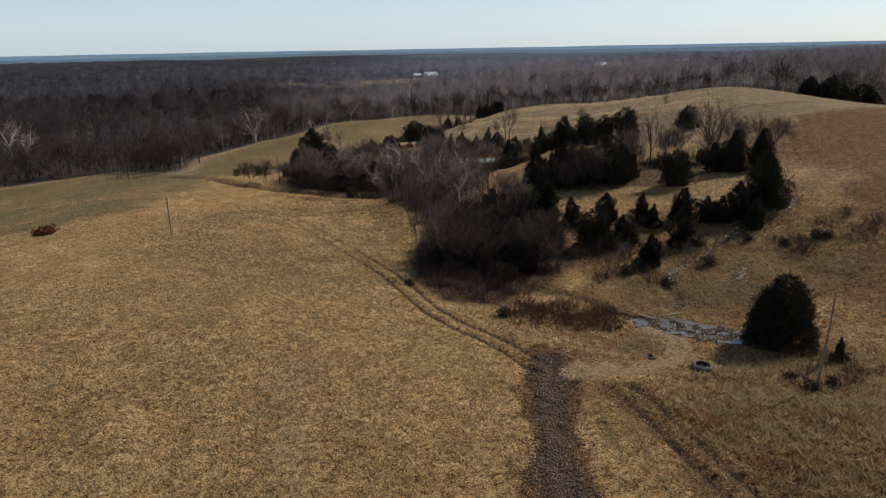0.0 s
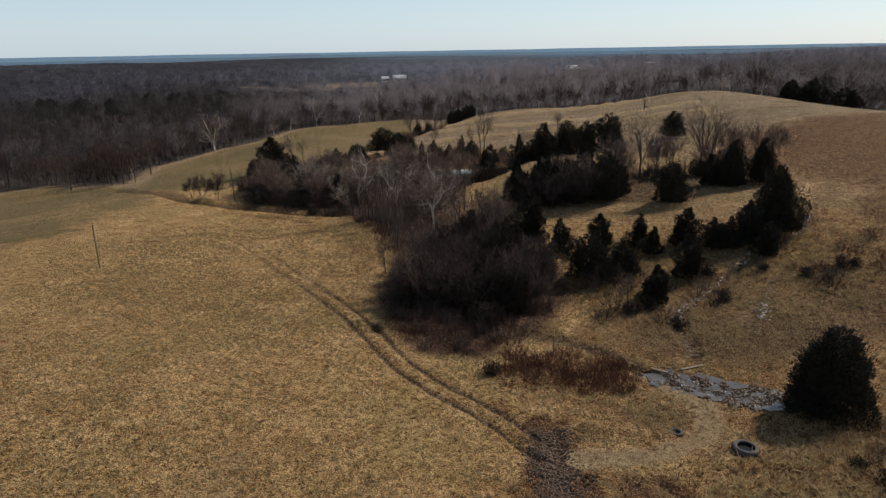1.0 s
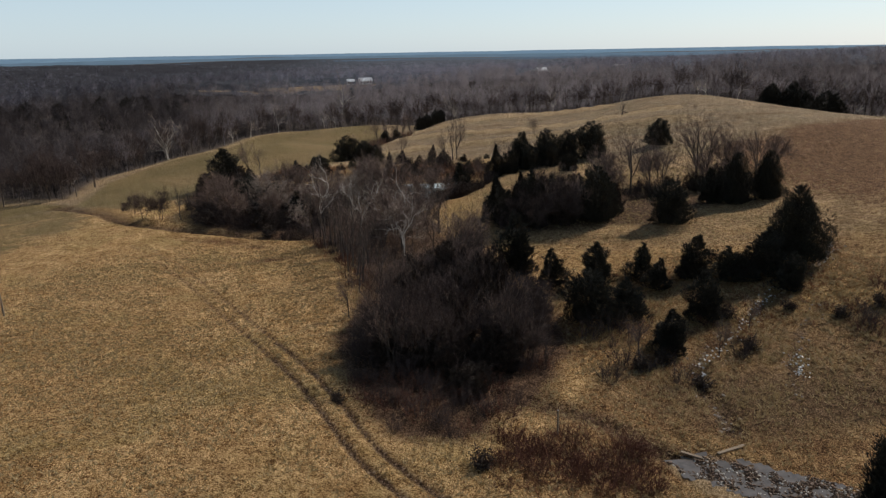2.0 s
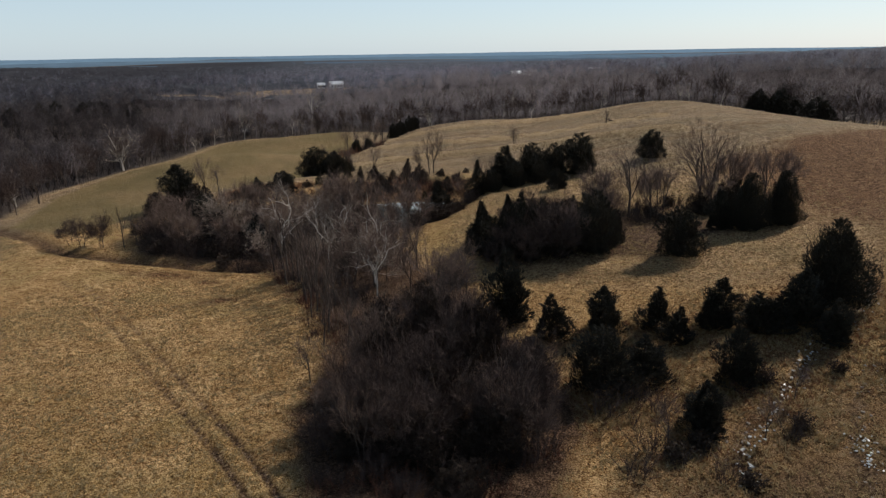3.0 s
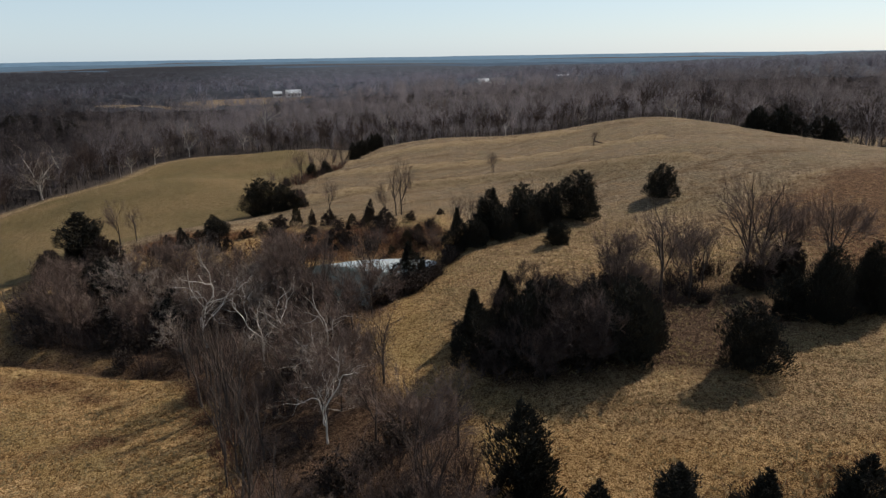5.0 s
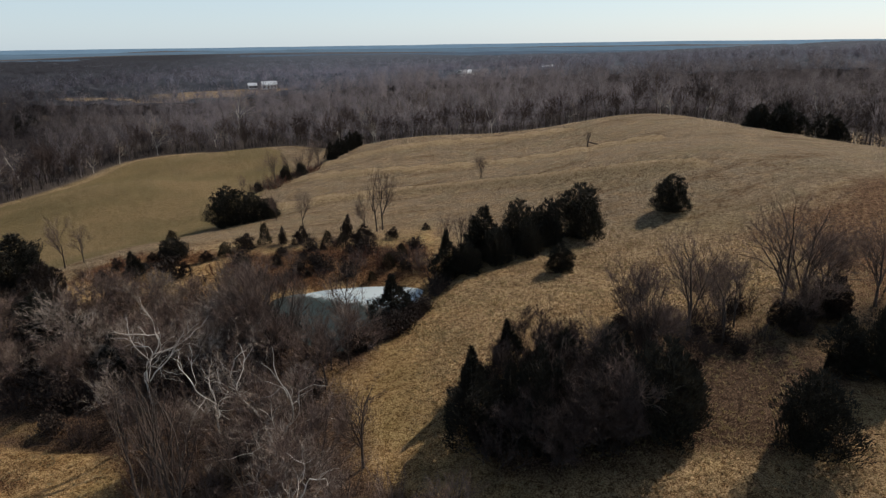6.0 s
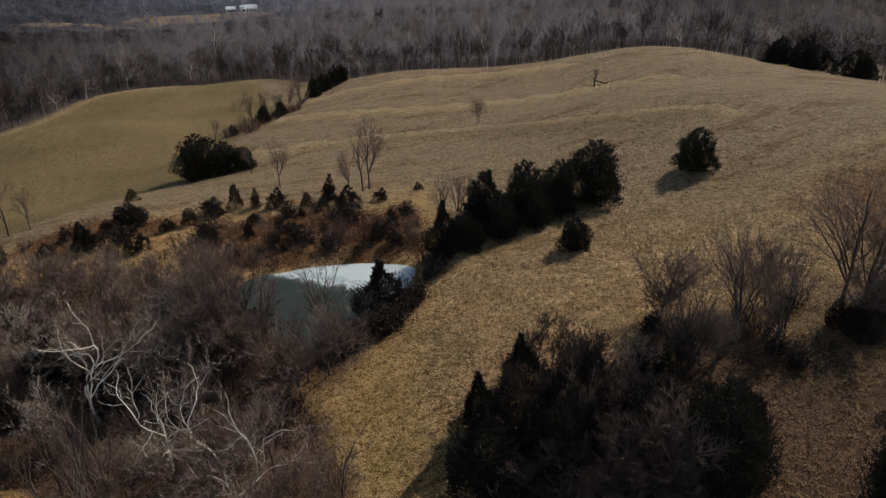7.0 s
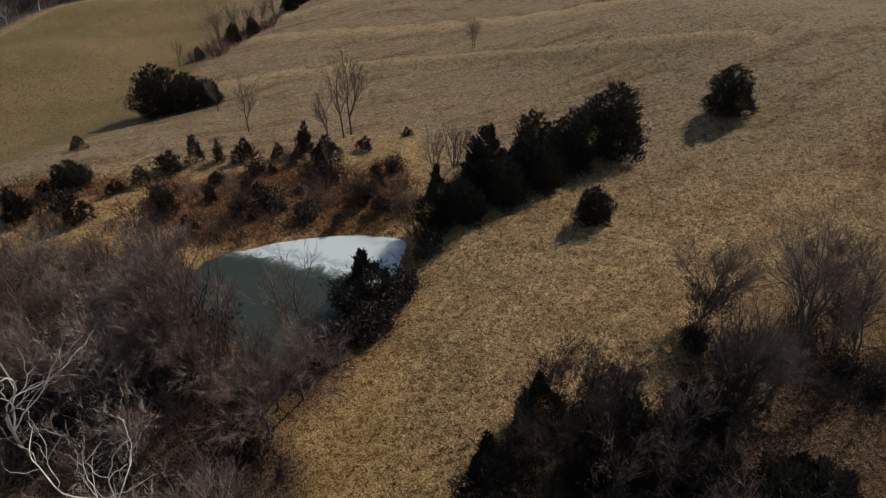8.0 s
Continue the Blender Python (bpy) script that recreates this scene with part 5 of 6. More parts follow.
# ---- the woods beyond ----
def wood_fuzz(name, x, y, tall, seed, boughs, tufts, size, label, mat):
    """Leafless trees as trunks and rounded crowns of many small twig tufts, all in one mesh."""
    g = np.random.default_rng(seed)
    n = len(x)
    base = np.stack([x, y, relief(x, y)], -1)
    hub = base + np.stack([0 * tall, 0 * tall, tall * 0.45], -1)
    tri, soft = [], []

    def wisp(a, b, w):
        side = np.cross(b - a, g.normal(size=a.shape))
        side *= (w / 2 / np.maximum(np.linalg.norm(side, axis=-1), 1e-6))[:, None]
        # each twig is shaded as part of its rounded crown
        out = (a + b) / 2 - hub
        out = out / np.maximum(np.linalg.norm(out, axis=-1), 1e-6)[:, None] + np.array([0, 0, 0.35])
        out /= np.maximum(np.linalg.norm(out, axis=-1), 1e-6)[:, None]
        flip = np.sign((np.cross(2 * side, b - a + side) * out).sum(-1))[:, None]
        tri.append(np.stack([a - side * flip, a + side * flip, b], 1))
        soft.append(np.repeat(out[:, None, :], 3, 1))

    def rise(u):
        return np.stack([0 * tall, 0 * tall, tall * u], -1)

    crown = tall * g.uniform(0.24, 0.44, n)
    wisp(base, base + np.stack([g.normal(0, 0.5, n), g.normal(0, 0.5, n), tall * 0.85], -1), size * g.uniform(0.12, 0.2, n))
    # ascending boughs, then twigs that sweep up and outwards
    for k in range(boughs):
        turn = g.uniform(0, 6.28, n)
        tip = np.stack([np.cos(turn) * crown, np.sin(turn) * crown, 0 * tall], -1) * g.uniform(0.35, 0.95, n)[:, None] + rise(g.uniform(0.66, 0.95, n))
        wisp(base + rise(g.uniform(0.22, 0.55, n)), base + tip, size * g.uniform(0.1, 0.18, n))
    for k in range(tufts):
        d = g.normal(size=(n, 3))
        d /= np.linalg.norm(d, axis=-1)[:, None]
        d *= (g.random(n) ** 0.4)[:, None]
        a = base + rise(0.6) + d * np.stack([crown, crown, tall * 0.36], -1)
        way = d * np.array([1.1, 1.1, 0.5]) + g.normal(0, 0.36, (n, 3)) + np.array([0, 0, 0.4])
        way /= np.linalg.norm(way, axis=-1)[:, None]
        long = (size * g.uniform(0.8, 2.0, n))[:, None]
        wisp(a - way * long * 0.4, a + way * long * 0.6, size * g.uniform(0.05, 0.11, n))
    v = np.concatenate(tri).reshape(-1, 3)
    ob = mesh_object(name, v, np.arange(len(v)).reshape(-1, 3), mat, smooth_shade=True)
    ob.data.normals_split_custom_set_from_vertices(np.concatenate(soft).reshape(-1, 3))
    # every tree has its own tone, darker westwards; painted airlight pales middle and distance
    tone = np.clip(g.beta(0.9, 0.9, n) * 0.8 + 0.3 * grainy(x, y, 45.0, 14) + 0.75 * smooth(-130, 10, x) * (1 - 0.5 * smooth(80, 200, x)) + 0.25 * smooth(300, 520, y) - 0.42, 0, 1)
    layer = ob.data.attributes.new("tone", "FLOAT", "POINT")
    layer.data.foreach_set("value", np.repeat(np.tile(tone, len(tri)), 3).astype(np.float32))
    return tagged(ob, label, "woods", kind="stuff")


def wood_points(count, near, far, seed, spread=0.75):
    g = np.random.default_rng(seed)
    out = []
    while sum(len(o) for o in out) < count:
        r = np.sqrt(g.uniform(near ** 2, far ** 2, 20000))
        a = g.uniform(-spread, spread + 0.25, 20000)
        p = np.stack([np.sin(a) * r, np.cos(a) * r], -1)
        p = p[wood_mask(p[:, 0], p[:, 1]) > 0.6]
        out.append(p)
    p = np.concatenate(out)[:count]
    return p[:, 0], p[:, 1]


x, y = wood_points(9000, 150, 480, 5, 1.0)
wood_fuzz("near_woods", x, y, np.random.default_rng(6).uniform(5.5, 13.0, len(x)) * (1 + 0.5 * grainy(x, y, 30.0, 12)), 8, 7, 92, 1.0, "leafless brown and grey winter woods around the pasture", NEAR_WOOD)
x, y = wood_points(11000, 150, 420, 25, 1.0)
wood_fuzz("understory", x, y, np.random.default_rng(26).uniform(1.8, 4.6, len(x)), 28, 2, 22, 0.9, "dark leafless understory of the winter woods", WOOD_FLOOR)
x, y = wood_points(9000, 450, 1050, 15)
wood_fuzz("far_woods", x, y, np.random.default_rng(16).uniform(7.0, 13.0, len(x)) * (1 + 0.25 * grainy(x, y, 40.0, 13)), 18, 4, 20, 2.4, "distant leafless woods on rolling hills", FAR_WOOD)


def build_canopy():
    """Tree tops of the farthest woods, one rough sheet."""
    a = np.linspace(-0.95, 1.1, 440)
    r = np.concatenate([np.linspace(455, 900, 170), np.linspace(906, 2050, 130)])
    ga, gr = np.meshgrid(a, r)
    x, y = (np.sin(ga) * gr).ravel(), (np.cos(ga) * gr).ravel()
    g = np.random.default_rng(31)
    z = 3.5 + 5.5 * smooth(520, 1000, gr.ravel()) + 1.5 * grainy(x, y, 9.0, 21, 2) + 1.6 * grainy(x, y, 50.0, 22, 2) + 0.5 * g.random(len(x))
    z = z * (1 - 0.7 * smooth(1080, 1500, gr.ravel()))
    z = relief(x, y) - 0.8 + (z + 0.8) * smooth(0.1, 1.0, wood_mask(x, y)) * np.min([smooth(0.9, 1.8, np.hypot((x - cx) / rx, (y - cy) / ry)) for cx, cy, rx, ry in CLEARINGS], 0)
    n, m = len(a), len(r)
    i = np.arange(n * m).reshape(m, n)
    quads = np.stack([i[:-1, :-1], i[1:, :-1], i[1:, 1:], i[:-1, 1:]], -1).reshape(-1, 4)
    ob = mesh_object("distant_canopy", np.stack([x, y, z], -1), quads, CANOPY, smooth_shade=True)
    # tone brings in the hazier blue towards the east
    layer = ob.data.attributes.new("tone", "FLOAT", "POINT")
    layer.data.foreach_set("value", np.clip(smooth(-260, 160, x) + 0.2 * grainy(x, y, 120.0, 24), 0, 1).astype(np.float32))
    tagged(ob, "canopy of endless winter woods, coloured blue-grey by haze", "woods", kind="stuff")


def build_ridge(name, dist, tall, colour, seed, label):
    a = np.linspace(-1.4, 1.5, 500)
    top = tall + 3.5 * wave(a * dist, a * 0 + seed, 900, seed) + 1.2 * wave(a * dist, a * 0, 130, seed * 2) + 0.5 * np.random.default_rng(int(seed * 10)).random(len(a))
    x, y = np.sin(a) * dist, np.cos(a) * dist
    rows = []
    for k, (out, h) in enumerate(((-0.17 * dist, -3), (-0.08 * dist, 0.45), (0, 1.0), (160, -20))):
        zz = top * h if h > 0 else np.full(len(a), float(h))
        rows.append(np.stack([np.sin(a) * (dist + out), np.cos(a) * (dist + out), zz], -1))
    v = np.concatenate(rows)
    n = len(a)
    i = np.arange(n * 4).reshape(4, n)
    quads = np.stack([i[:-1, :-1], i[1:, :-1], i[1:, 1:], i[:-1, 1:]], -1).reshape(-1, 4)
    ob = mesh_object(name, v, quads, ridge_material(name, colour))
    tagged(ob, label, "hills", kind="structure")


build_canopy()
# haze colour grows bluer and paler from ridge to ridge
build_ridge("backdrop_ridge_1", 1900, 6, (0.058, 0.08, 0.108), 0.7, "wooded plain in the distance, coloured blue-grey by haze")
build_ridge("backdrop_ridge_2", 2700, 11, (0.075, 0.113, 0.152), 1.3, "wooded ridge far off, coloured blue by haze")
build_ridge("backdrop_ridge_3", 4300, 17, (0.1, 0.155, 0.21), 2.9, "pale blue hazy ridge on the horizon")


# ---- made things ----
def ring_part(name, profile, count, mat, parent, label=""):
    """A closed profile of (radius, height) turned about z."""
    bm = bmesh.new()
    loops = [[bm.verts.new((r * math.cos(a), r * math.sin(a), z)) for r, z in profile] for a in (2 * math.pi * k / count for k in range(count))]
    for p, q in zip(loops, loops[1:] + loops[:1]):
        for k in range(len(profile)):
            j = (k + 1) % len(profile)
            bm.faces.new((p[k], q[k], q[j], p[j]))
    ob = part(name, bm, mat, parent, label)
    for f in ob.data.polygons:
        f.use_smooth = True
    return ob


def tyre_trough(x, y):
    trough = tagged(new("tyre_trough"), "black tractor tyre used as a water trough on bare soil", "tyre")
    outer = [(0.5, 0.02), (0.74, 0.0), (0.84, 0.06), (0.87, 0.2), (0.87, 0.34), (0.83, 0.46), (0.74, 0.52), (0.62, 0.5), (0.56, 0.45), (0.6, 0.4), (0.7, 0.3), (0.66, 0.1)]
    ring_part("tyre", outer, 40, RUBBER, trough)
    bm = bmesh.new()
    for k in range(36):
        a = 2 * math.pi * k / 36
        m = Matrix.Rotation(a, 4, "Z") @ Matrix.Translation((0.875, 0, 0.26)) @ Matrix.Rotation(0.5 if k % 2 else -0.5, 4, "X")
        bmesh.ops.create_cube(bm, size=1, matrix=m @ Matrix.Diagonal((0.05, 0.05, 0.3, 1)))
    part("tread", bm, RUBBER, trough, "lugged tread")
    bm = bmesh.new()
    bmesh.ops.create_circle(bm, cap_ends=True, segments=32, radius=0.66, matrix=Matrix.Translation((0, 0, 0.3)))
    part("water", bm, WATER, trough, "dark standing water")
    trough.matrix_world = pose(x, y, height(x, y) - 0.03, 2, 1, 20) @ Matrix.Diagonal((0.9, 0.9, 0.95, 1))


def post(name, x, y, tall, r, label, lean=(0, 0), cross=False):
    ob = tagged(new(name), label, "pole")
    b = Brush(500 + int(x))
    pts = b.path(Vector((0, 0, -0.4)), Vector((lean[0], lean[1], 1)).normalized(), tall + 0.4, 6, 0.012, 0.02)
    b.tube(pts, [r * (1.1 - 0.06 * i) for i in range(7)], 8)
    b.made("shaft", WOOD, ob, smooth_shade=True)
    top = pts[-1]
    c = Brush(510)
    c.tube([top + Vector((0, 0, -0.02)), top + Vector((0, 0, 0.06))], [r * 1.05, r * 0.7], 8)
    c.made("cap", STONE, ob)
    if cross:
        c = Brush(511)
        a = top - Vector((0, 0, 0.35))
        c.tube([a - Vector((0.12, 0.3, 0)), a + Vector((0.12, 0.3, 0))], [0.035, 0.035], 6)
        c.made("crosspiece", WOOD, ob)
    ob.matrix_world = pose(x, y, height(x, y))
    return ob


def box(bm, x0, x1, y0, y1, z0, z1):
    m = Matrix.Translation(((x0 + x1) / 2, (y0 + y1) / 2, (z0 + z1) / 2)) @ Matrix.Diagonal((x1 - x0, y1 - y0, z1 - z0, 1))
    bmesh.ops.create_cube(bm, size=1, matrix=m)


def house(x, y, long, deep, tall, roof_mat, turn, label):
    home = tagged(new("house"), label, "house", "farmhouses in the woods")
    bm = bmesh.new()
    box(bm, -long / 2, long / 2, -deep / 2, deep / 2, -0.5, tall)
    part("wall", bm, WHITE_WALL, home)
    bm = bmesh.new()
    o, rise = 0.4, deep * 0.28
    ends = []
    for sx in (-long / 2 - o, long / 2 + o):
        ends.append([bm.verts.new((sx, yy, zz)) for yy, zz in ((-deep / 2 - o, tall - 0.1), (0, tall + rise), (deep / 2 + o, tall - 0.1), (deep / 2 + o, tall - 0.3), (0, tall + rise - 0.25), (-deep / 2 - o, tall - 0.3))])
    a, b = ends
    bm.faces.new(a)
    bm.faces.new(list(reversed(b)))
    for k in range(6):
        j = (k + 1) % 6
        bm.faces.new((a[k], b[k], b[j], a[j]))
    bmesh.ops.recalc_face_normals(bm, faces=bm.faces[:])
    part("roof", bm, roof_mat, home, "pale gabled roof")
    for k in range(4):
        cx = -long / 2 + long * (k + 0.5) / 4
        bm = bmesh.new()
        if k == 1:
            box(bm, cx - 0.5, cx + 0.5, -deep / 2 - 0.05, -deep / 2 + 0.05, 0.0, 2.05)
            part("door", bm, WOOD, home)
        else:
            box(bm, cx - 0.6, cx + 0.6, -deep / 2 - 0.05, -deep / 2 + 0.05, 0.9, 2.1)
            part("window", bm, GLASS_DARK, home)
    home.matrix_world = pose(x, y, height(x, y), 0, 0, turn)


tyre_trough(21.2, 46.2)
post("field_pole", -35.6, 90.6, 5.4, 0.09, "lone thin weathered wooden pole in the straw field")
post("fence_pole", 27.6, 41.8, 7.6, 0.085, "tall leaning grey wooden pole among weeds", (0.05, 0.02), True)
post("fence_post", 13.0, 62.4, 1.9, 0.07, "old wooden fence post beside the briars")
post("fence_post", 49.6, 86.4, 1.6, 0.07, "pale leaning fence post by a cedar", (0.3, 0.1))
house(6.6, 527, 9.0, 7.0, 2.8, ROOF, 8, "white farmhouse with a pale metal roof on a far rise")
house(-4.0, 531, 5.0, 5.0, 2.6, ROOF, 8, "small white outbuilding beside the farmhouse")
house(135, 481, 9.0, 7.0, 3.0, GREY_ROOF, -10, "white house among far bare trees")
house(128, 490, 8.0, 6.0, 3.0, ROOF, 20, "white shed among far bare trees")
house(203, 537, 9.0, 7.0, 3.0, ROOF, -15, "white house at a clearing in the woods")
house(-128, 437, 6.0, 5.0, 2.2, GREY_ROOF, 12, "low white building by a clearing in the woods")


# the dead tree fallen over on the hill
def snag(x, y):
    ob = tagged(new("broken_tree"), "small broken bare tree with a fallen limb on the hill", "tree")
    a = Brush(601)
    a.tube(a.path(Vector((0, 0, -0.3)), Vector((0, 0, 1)), 3.6, 6, 0.08, 0.05), [0.16, 0.14, 0.12, 0.1, 0.08, 0.05, 0.02], 6)
    a.made("trunk", BARK, ob)
    c = Brush(603)
    for k in range(12):
        p = Vector((0, 0, 1.2 + 0.17 * k))
        w = c.path(p, Vector((math.cos(k * 2.4), math.sin(k * 2.4), 0.8)).normalized(), 1.4 - 0.06 * k, 4, 0.2, 0.05)
        c.tube(w, [0.05, 0.04, 0.03, 0.02, 0.01], 3)
    c.made("bough", DARK_TWIG, ob)
    f = Brush(605)
    limb = f.path(Vector((0.3, 0.1, 1.3)), Vector((0.95, -0.1, -0.2)).normalized(), 4.6, 6, 0.1, -0.02)
    f.tube(limb, [0.12, 0.11, 0.09, 0.08, 0.06, 0.05, 0.02], 5)
    for k in range(14):
        p, d = along(limb, f.rng.uniform(0.3, 1))
        f.tube(f.path(p, f.turned(d, 0.8), 1.0, 3, 0.2, 0.05), [0.035, 0.025, 0.015, 0.006], 3)
    f.made("fallen_limb", DARK_TWIG, ob)
    ob.matrix_world = pose(x, y, height(x, y), 0, 0, 0) @ Matrix.Diagonal((1.35, 1.35, 1.2, 1))


snag(75.0, 208.0)


# ---- dry grass ----
def grass(name, count, mat, region, seed, tall, label, keep):
    """Splayed tufts; keep gives how likely one stands at each place."""
    g = np.random.default_rng(seed)
    x, y = g.uniform(region[0], region[1], count), g.uniform(region[2], region[3], count)
    ok = g.random(count) < keep(x, y) * np.clip(0.6 + 0.6 * wave(x, y, 1.7, seed) + 0.4 * wave(x, y, 7.0, seed), 0, 1)
    x, y = x[ok], y[ok]
    n = len(x)
    p = np.stack([x, y, relief(x, y)], -1)
    tri = []
    for k in range(5):
        a = p + np.stack([g.normal(0, 0.07, n), g.normal(0, 0.07, n), np.full(n, -0.02)], -1)
        h = tall * g.uniform(0.5, 1.2, n)
        b = a + np.stack([g.normal(0, 0.9, n) * h, g.normal(0, 0.9, n) * h, h], -1)
        turn = g.uniform(0, 6.28, n)
        side = np.stack([np.cos(turn), np.sin(turn), 0 * turn], -1) * (0.03 + 0.03 * g.random(n))[:, None]
        tri.append(np.stack([a - side, a + side, b], 1))
    v = np.stack(tri, 1).reshape(-1, 3)
    tagged(mesh_object(name, v, np.arange(len(v)).reshape(-1, 3), mat), label, "grass", kind="stuff")


def open_ground(x, y):
    mud = (line_distance(x, y, MUD_LANE) > 2.2) & (np.abs(line_distance(x, y, TRACK) - 0.85) > 0.4) & (np.abs(line_distance(x, y, SIDE_TRACK) - 0.8) > 0.4)
    return mud & (line_distance(x, y, BARE_PATH) > 1.3) & (inside_distance(x, y, SEEP) < -0.2) & (inside_distance(x, y, THICKET) < 0)


def oval(x, y, cx, cy, rx, ry):
    return smooth(1.0, 0.55, np.hypot((x - cx) / rx, (y - cy) / ry))


grass("dry_grass", 70000, STRAW, (-46, 52, 8, 100), 71, 0.2, "short tufts of dry straw-coloured grass", lambda x, y: open_ground(x, y) * oval(x, y, 0, 48, 48, 42))
grass("dry_grass", 30000, STRAW, (6, 76, 86, 160), 72, 0.2, "short tufts of dry straw-coloured grass on the slope", lambda x, y: open_ground(x, y) * oval(x, y, 36, 122, 38, 38) * (x > 12 + 0.2 * (y - 100)) * (inside_distance(x, y, POND) < -2))
grass("dry_grass", 26000, STRAW, (-44, 4, 66, 128), 78, 0.2, "short tufts of dry straw-coloured grass across the field", lambda x, y: open_ground(x, y) * oval(x, y, -16, 96, 30, 34))
grass("rusty_sedge", 26000, RUST_STRAW, (4, 50, 20, 94), 73, 0.32, "rusty broom sedge in the damp pasture", lambda x, y: open_ground(x, y) * np.maximum(np.maximum(0.8 * smooth(-4, 1, inside_distance(x, y, ROW_BELT)), oval(x, y, 13, 59, 7, 5)), 0.7 * oval(x, y, 28, 36, 14, 12)))
grass("rusty_sedge", 9000, RUST_STRAW, (-24, 28, 144, 170), 74, 0.32, "rusty broom sedge on the pond bank", lambda x, y: smooth(-1.5, 1, inside_distance(x, y, POND_BANK)))


grass("grass_tussocks", 15000, STRAW, (14, 50, 20, 50), 75, 0.42, "tall pale tussocks of dead grass", lambda x, y: open_ground(x, y) * oval(x, y, 31, 35, 20, 17) * (x > 16))
grass("grass_tussocks", 9000, RUST_STRAW, (12, 50, 20, 50), 76, 0.4, "tall rusty tussocks of dead grass", lambda x, y: open_ground(x, y) * oval(x, y, 30, 35, 20, 17) * (x > 15))
grass("grass_tussocks", 12000, STRAW, (17, 52, 60, 92), 77, 0.36, "pale tussocks of dead grass between the cedars", lambda x, y: open_ground(x, y) * oval(x, y, 34, 76, 20, 18))
# ---- stones of the creek bed and boards at the seep ----
BED_STONE = plain("brown_grey_stone", (0.27, 0.23, 0.19), 0.9, 0.2, 0.4, 3)


def stone_mesh(seed):
    bm = bmesh.new()
    bmesh.ops.create_icosphere(bm, subdivisions=1, radius=1)
    r = random.Random(seed)
    for v in bm.verts:
        v.co *= r.uniform(0.7, 1.15)
        v.co.z *= 0.5
    me = bpy.data.meshes.new("stone")
    bm.to_mesh(me)
    bm.free()
    me.materials.append(BED_STONE)
    return me


def stones(line, count, seed, label):
    bed = tagged(new("creek_stones"), label, "stones", kind="structure")
    kinds, r = [stone_mesh(seed + k) for k in range(4)], random.Random(seed)
    n = len(line) - 1
    for i in range(count):
        u = (i + r.random()) / count * n
        k = min(int(u), n - 1)
        x = line[k][0] + (line[k + 1][0] - line[k][0]) * (u - k) + r.gauss(0, 0.6)
        y = line[k][1] + (line[k + 1][1] - line[k][1]) * (u - k) + r.gauss(0, 0.6)
        s = 0.05 + 0.14 * r.random() ** 2
        ob = new("stone", r.choice(kinds))
        ob.parent = bed
        ob.matrix_world = pose(x, y, height(x, y) + s * 0.15, r.uniform(-15, 15), r.uniform(-15, 15), r.uniform(0, 360)) @ Matrix.Diagonal((s, s * r.uniform(0.6, 1.0), s, 1))


def board(x, y, long, turn, label):
    ob = tagged(new("board"), label, "board", "boards at the seep")
    bm = bmesh.new()
    box(bm, -long / 2, long / 2, -0.12, 0.12, 0.0, 0.06)
    bmesh.ops.bevel(bm, geom=bm.edges[:], offset=0.012, segments=1, affect="EDGES")
    part("plank", bm, WOOD, ob)
    ob.matrix_world = pose(x, y, height(x, y) + 0.05, 0, 2, turn)


stones(CREEK, 150, 81, "pale stones strewn along a narrow creek bed")
stones(RILL, 50, 85, "pale stones in a small muddy rill")
FROST = plain("white_creek_ice", (0.6, 0.6, 0.58), 0.35, 0.5, 0.3, 6)


def creek_ice(line, count, seed, spread, label):
    """Broken plates of ice lodged along a narrow bed."""
    run = tagged(new("creek_ice"), label, "ice", kind="structure")
    r = random.Random(seed)
    n = len(line) - 1
    shapes = []
    for _ in range(4):
        bm = bmesh.new()
        k = r.randint(5, 7)
        low = [bm.verts.new((math.cos(6.283 * i / k) * r.uniform(0.6, 1.2), math.sin(6.283 * i / k) * r.uniform(0.4, 0.9), 0)) for i in range(k)]
        bm.faces.new(low)
        up = bmesh.ops.extrude_face_region(bm, geom=bm.faces[:])["geom"]
        for v in up:
            if isinstance(v, bmesh.types.BMVert):
                v.co = v.co * 0.85 + Vector((0, 0, 0.25))
        bmesh.ops.recalc_face_normals(bm, faces=bm.faces[:])
        me = bpy.data.meshes.new("plate")
        bm.to_mesh(me)
        bm.free()
        me.materials.append(FROST)
        shapes.append(me)
    for i in range(count):
        u = (i + r.random()) / count * n
        k = min(int(u), n - 1)
        x = line[k][0] + (line[k + 1][0] - line[k][0]) * (u - k) + r.gauss(0, spread)
        y = line[k][1] + (line[k + 1][1] - line[k][1]) * (u - k) + r.gauss(0, spread)
        s = 0.04 + 0.15 * r.random() ** 2
        ob = new("plate", r.choice(shapes))
        ob.parent = run
        ob.matrix_world = pose(x, y, height(x, y) + 0.02, r.uniform(-18, 18), r.uniform(-18, 18), r.uniform(0, 360)) @ Matrix.Diagonal((s, s, 0.25, 1))


creek_ice([(26.4, 67.4), (27.4, 70.6), (30.4, 72.2), (35.2, 76.3), (39.6, 79.8), (44.0, 82.0)], 130, 87, 0.28, "white broken ice along the narrow creek")
creek_ice([(33.8, 66.6), (34.4, 68.2), (35.4, 69.8)], 46, 88, 0.34, "white broken ice in a small hollow")
creek_ice([(46.6, 82.4), (48.6, 84.6), (50.2, 87.4)], 34, 89, 0.3, "white ice and pale stones beside a cedar")
board(21.2, 58.6, 2.2, -38, "weathered grey board lying in the mud")
board(23.6, 58.9, 2.4, 18, "weathered grey board at the edge of the mud")


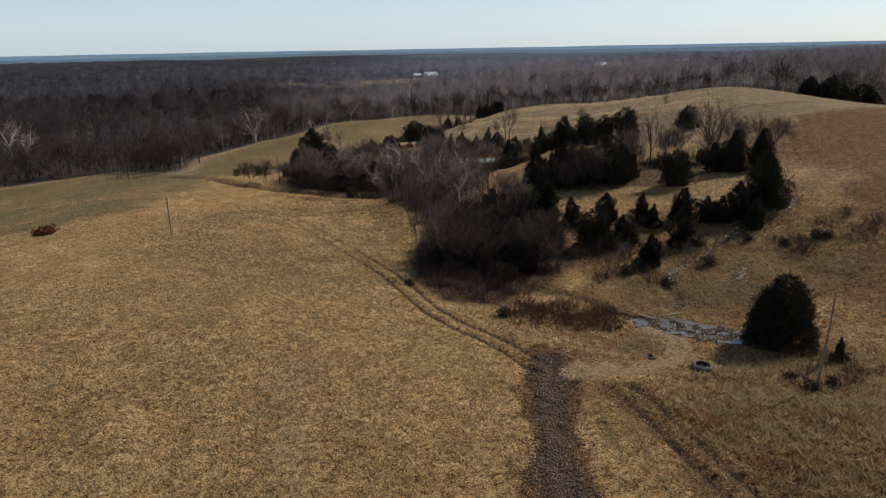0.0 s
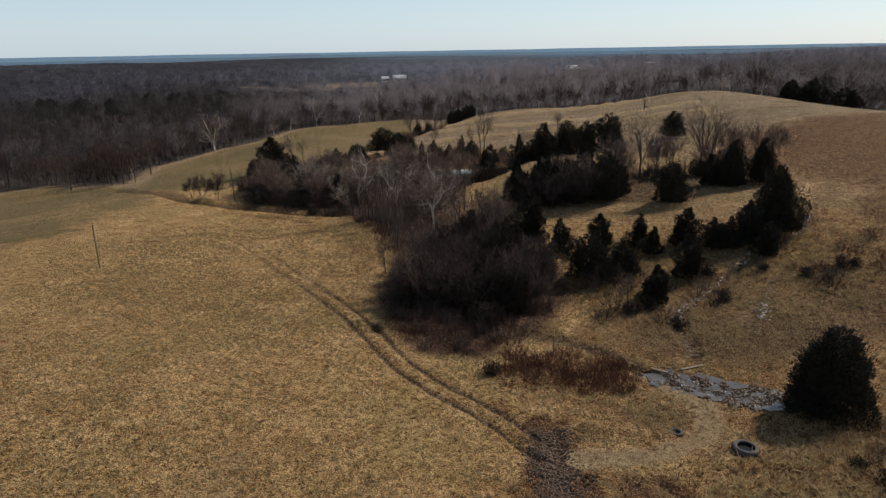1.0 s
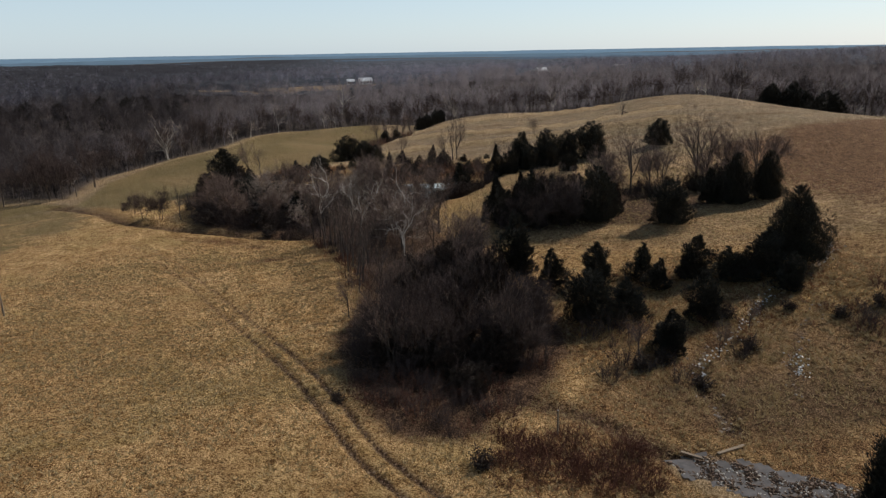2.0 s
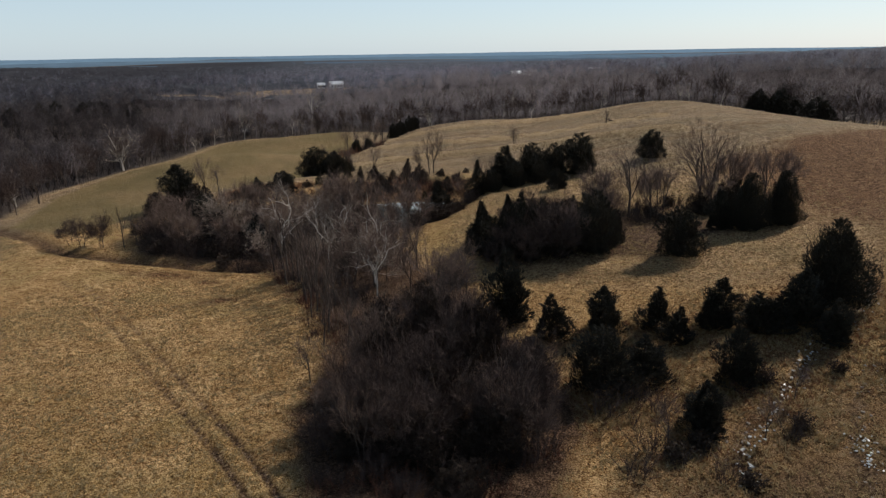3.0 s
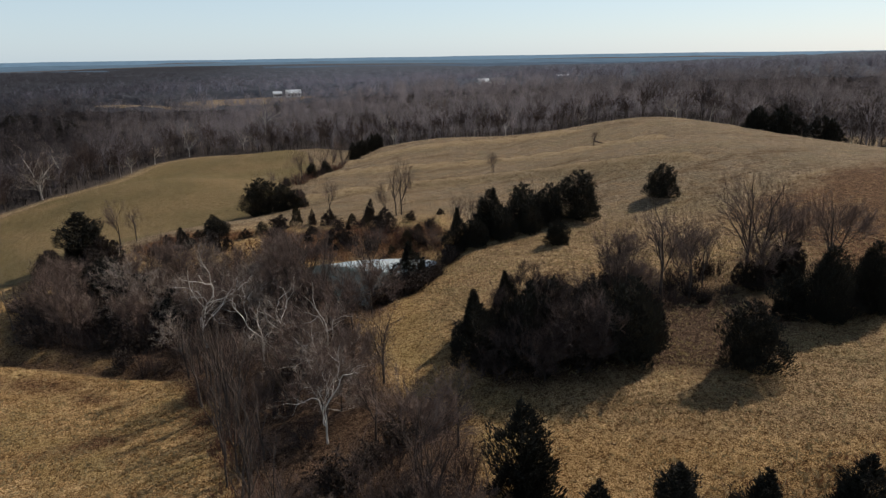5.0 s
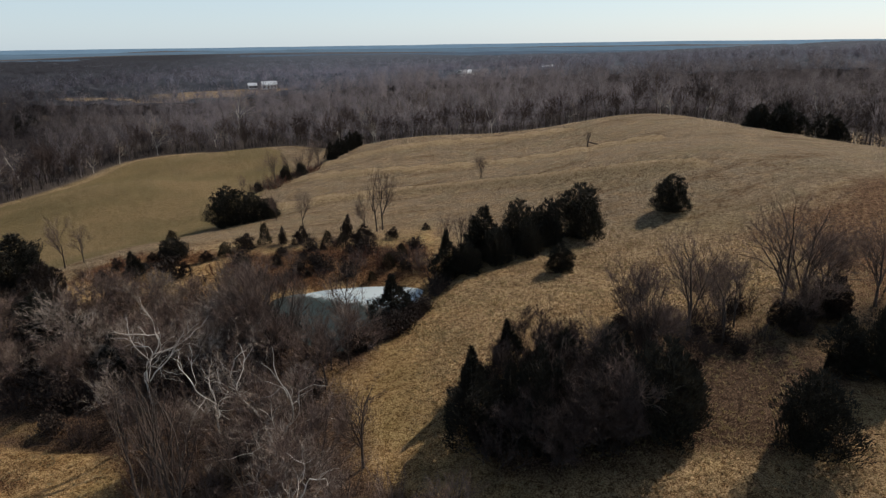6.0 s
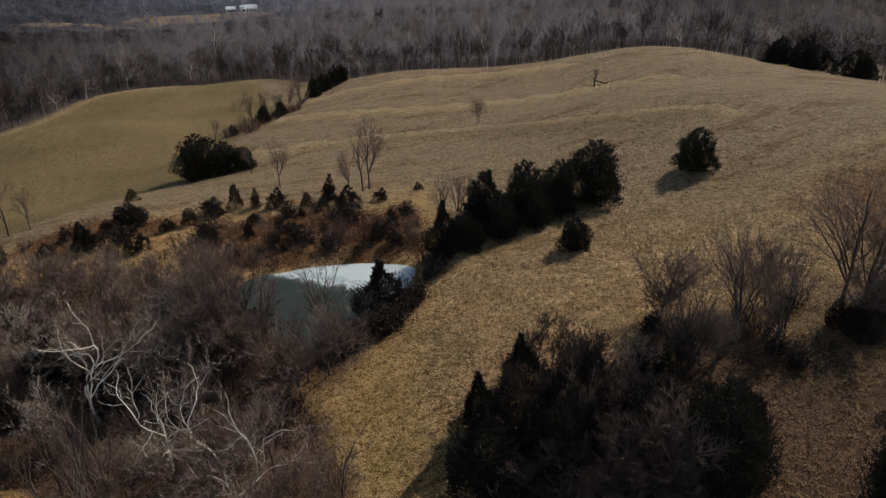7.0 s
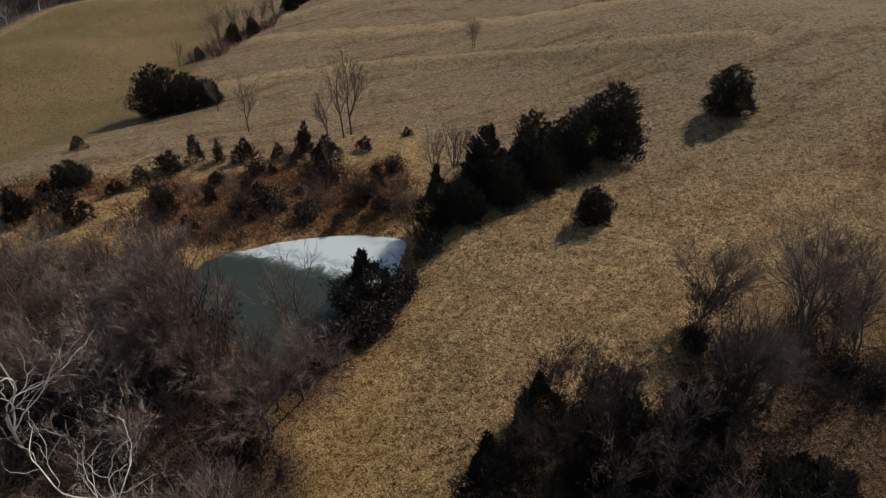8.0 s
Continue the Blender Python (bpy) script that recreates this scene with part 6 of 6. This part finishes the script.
def puddles():
    """A film of water that lies between the hoof-churned hummocks."""
    xs, ys = np.arange(17.5, 31.0, 0.3), np.arange(49.5, 61.0, 0.3)
    x, y, quads = sheet(xs, ys)
    z = sum(relief(x + dx, y + dy) for dx in (-1.2, -0.6, 0, 0.6, 1.2) for dy in (-1.2, -0.6, 0, 0.6, 1.2)) / 25 + 0.005
    inner = inside_distance(x, y, SEEP) > -0.2
    quads = quads[inner[quads].all(1)]
    used = np.unique(quads)
    ob = mesh_object("seep_water", np.stack([x, y, z], -1)[used], np.searchsorted(used, quads), POOL, smooth_shade=True)
    tagged(ob, "shallow grey puddles among churned wet mud", "water", kind="structure")


POOL = plain("muddy_water", (0.1, 0.085, 0.07), 0.18, 0.5, 0.3, 2)
puddles()


def sunk_ring(x, y):
    ob = tagged(new("sunken_tyre"), "small dark tyre half sunk in the grass", "tyre")
    ring_part("tyre", [(0.24, 0.0), (0.4, 0.0), (0.44, 0.08), (0.4, 0.16), (0.28, 0.17), (0.24, 0.1)], 24, RUBBER, ob)
    bm = bmesh.new()
    bmesh.ops.create_circle(bm, cap_ends=True, segments=24, radius=0.27, matrix=Matrix.Translation((0, 0, 0.06)))
    part("water", bm, WATER, ob, "dark water in the tyre")
    ob.matrix_world = pose(x, y, height(x, y) - 0.02, 3, -2, 0)


sunk_ring(18.1, 49.2)


def clods(name, count, seed, place, size, mat, label):
    """Lumps of mud and small stones, one mesh."""
    g = np.random.default_rng(seed)
    x, y = place(g, count)
    n = len(x)
    base = np.stack([x, y, relief(x, y) - 0.03], -1)
    r, turn = g.uniform(*size, n), g.uniform(0, 6.28, n)
    ring = [base + np.stack([np.cos(turn + k * 1.5708) * r * g.uniform(0.6, 1.2, n), np.sin(turn + k * 1.5708) * r * g.uniform(0.6, 1.2, n), 0 * r], -1) for k in range(4)]
    top = [base + (p - base) * g.uniform(0.4, 0.7, n)[:, None] + np.stack([0 * r, 0 * r, r * g.uniform(0.5, 1.0, n)], -1) for p in ring]
    tri = []
    for k in range(4):
        j = (k + 1) % 4
        tri += [np.stack([ring[k], ring[j], top[j]], 1), np.stack([ring[k], top[j], top[k]], 1)]
    tri += [np.stack([top[0], top[1], top[2]], 1), np.stack([top[0], top[2], top[3]], 1)]
    v = np.stack(tri, 1).reshape(-1, 3)
    tagged(mesh_object(name, v, np.arange(len(v)).reshape(-1, 3), mat), label, "mud", kind="stuff")


def in_lane(g, n):
    y = g.uniform(20, 50.5, n)
    x = np.interp(y, [p[1] for p in MUD_LANE[::-1]], [p[0] for p in MUD_LANE[::-1]]) + g.normal(0, 0.75, n) + 0.3 * np.sin(y * 0.9)
    return x, y


def in_seep(g, n):
    x, y = g.uniform(18, 30, n * 4), g.uniform(50, 60, n * 4)
    ok = inside_distance(x, y, SEEP) + 1.2 * grainy(x, y, 2.5, 3) > 0.2
    return x[ok][:n], y[ok][:n]


MUD = plain("dark_wet_mud", (0.11, 0.07, 0.045), 0.75, 0.3, 0.5, 7)
SLATE = plain("grey_mud_stones", (0.24, 0.195, 0.155), 0.6, 0.4, 0.5, 7)
clods("mud_clods", 6500, 91, in_lane, (0.05, 0.15), MUD, "dark trampled clods of mud in the lane")
clods("mud_stones", 2600, 92, in_lane, (0.03, 0.09), SLATE, "small grey stones trodden into the muddy lane")
clods("mud_clods", 1100, 93, in_seep, (0.05, 0.18), MUD, "dark churned clods of wet mud at the seep")
clods("mud_stones", 700, 94, in_seep, (0.03, 0.13), STONE, "grey stones in the churned wet mud")
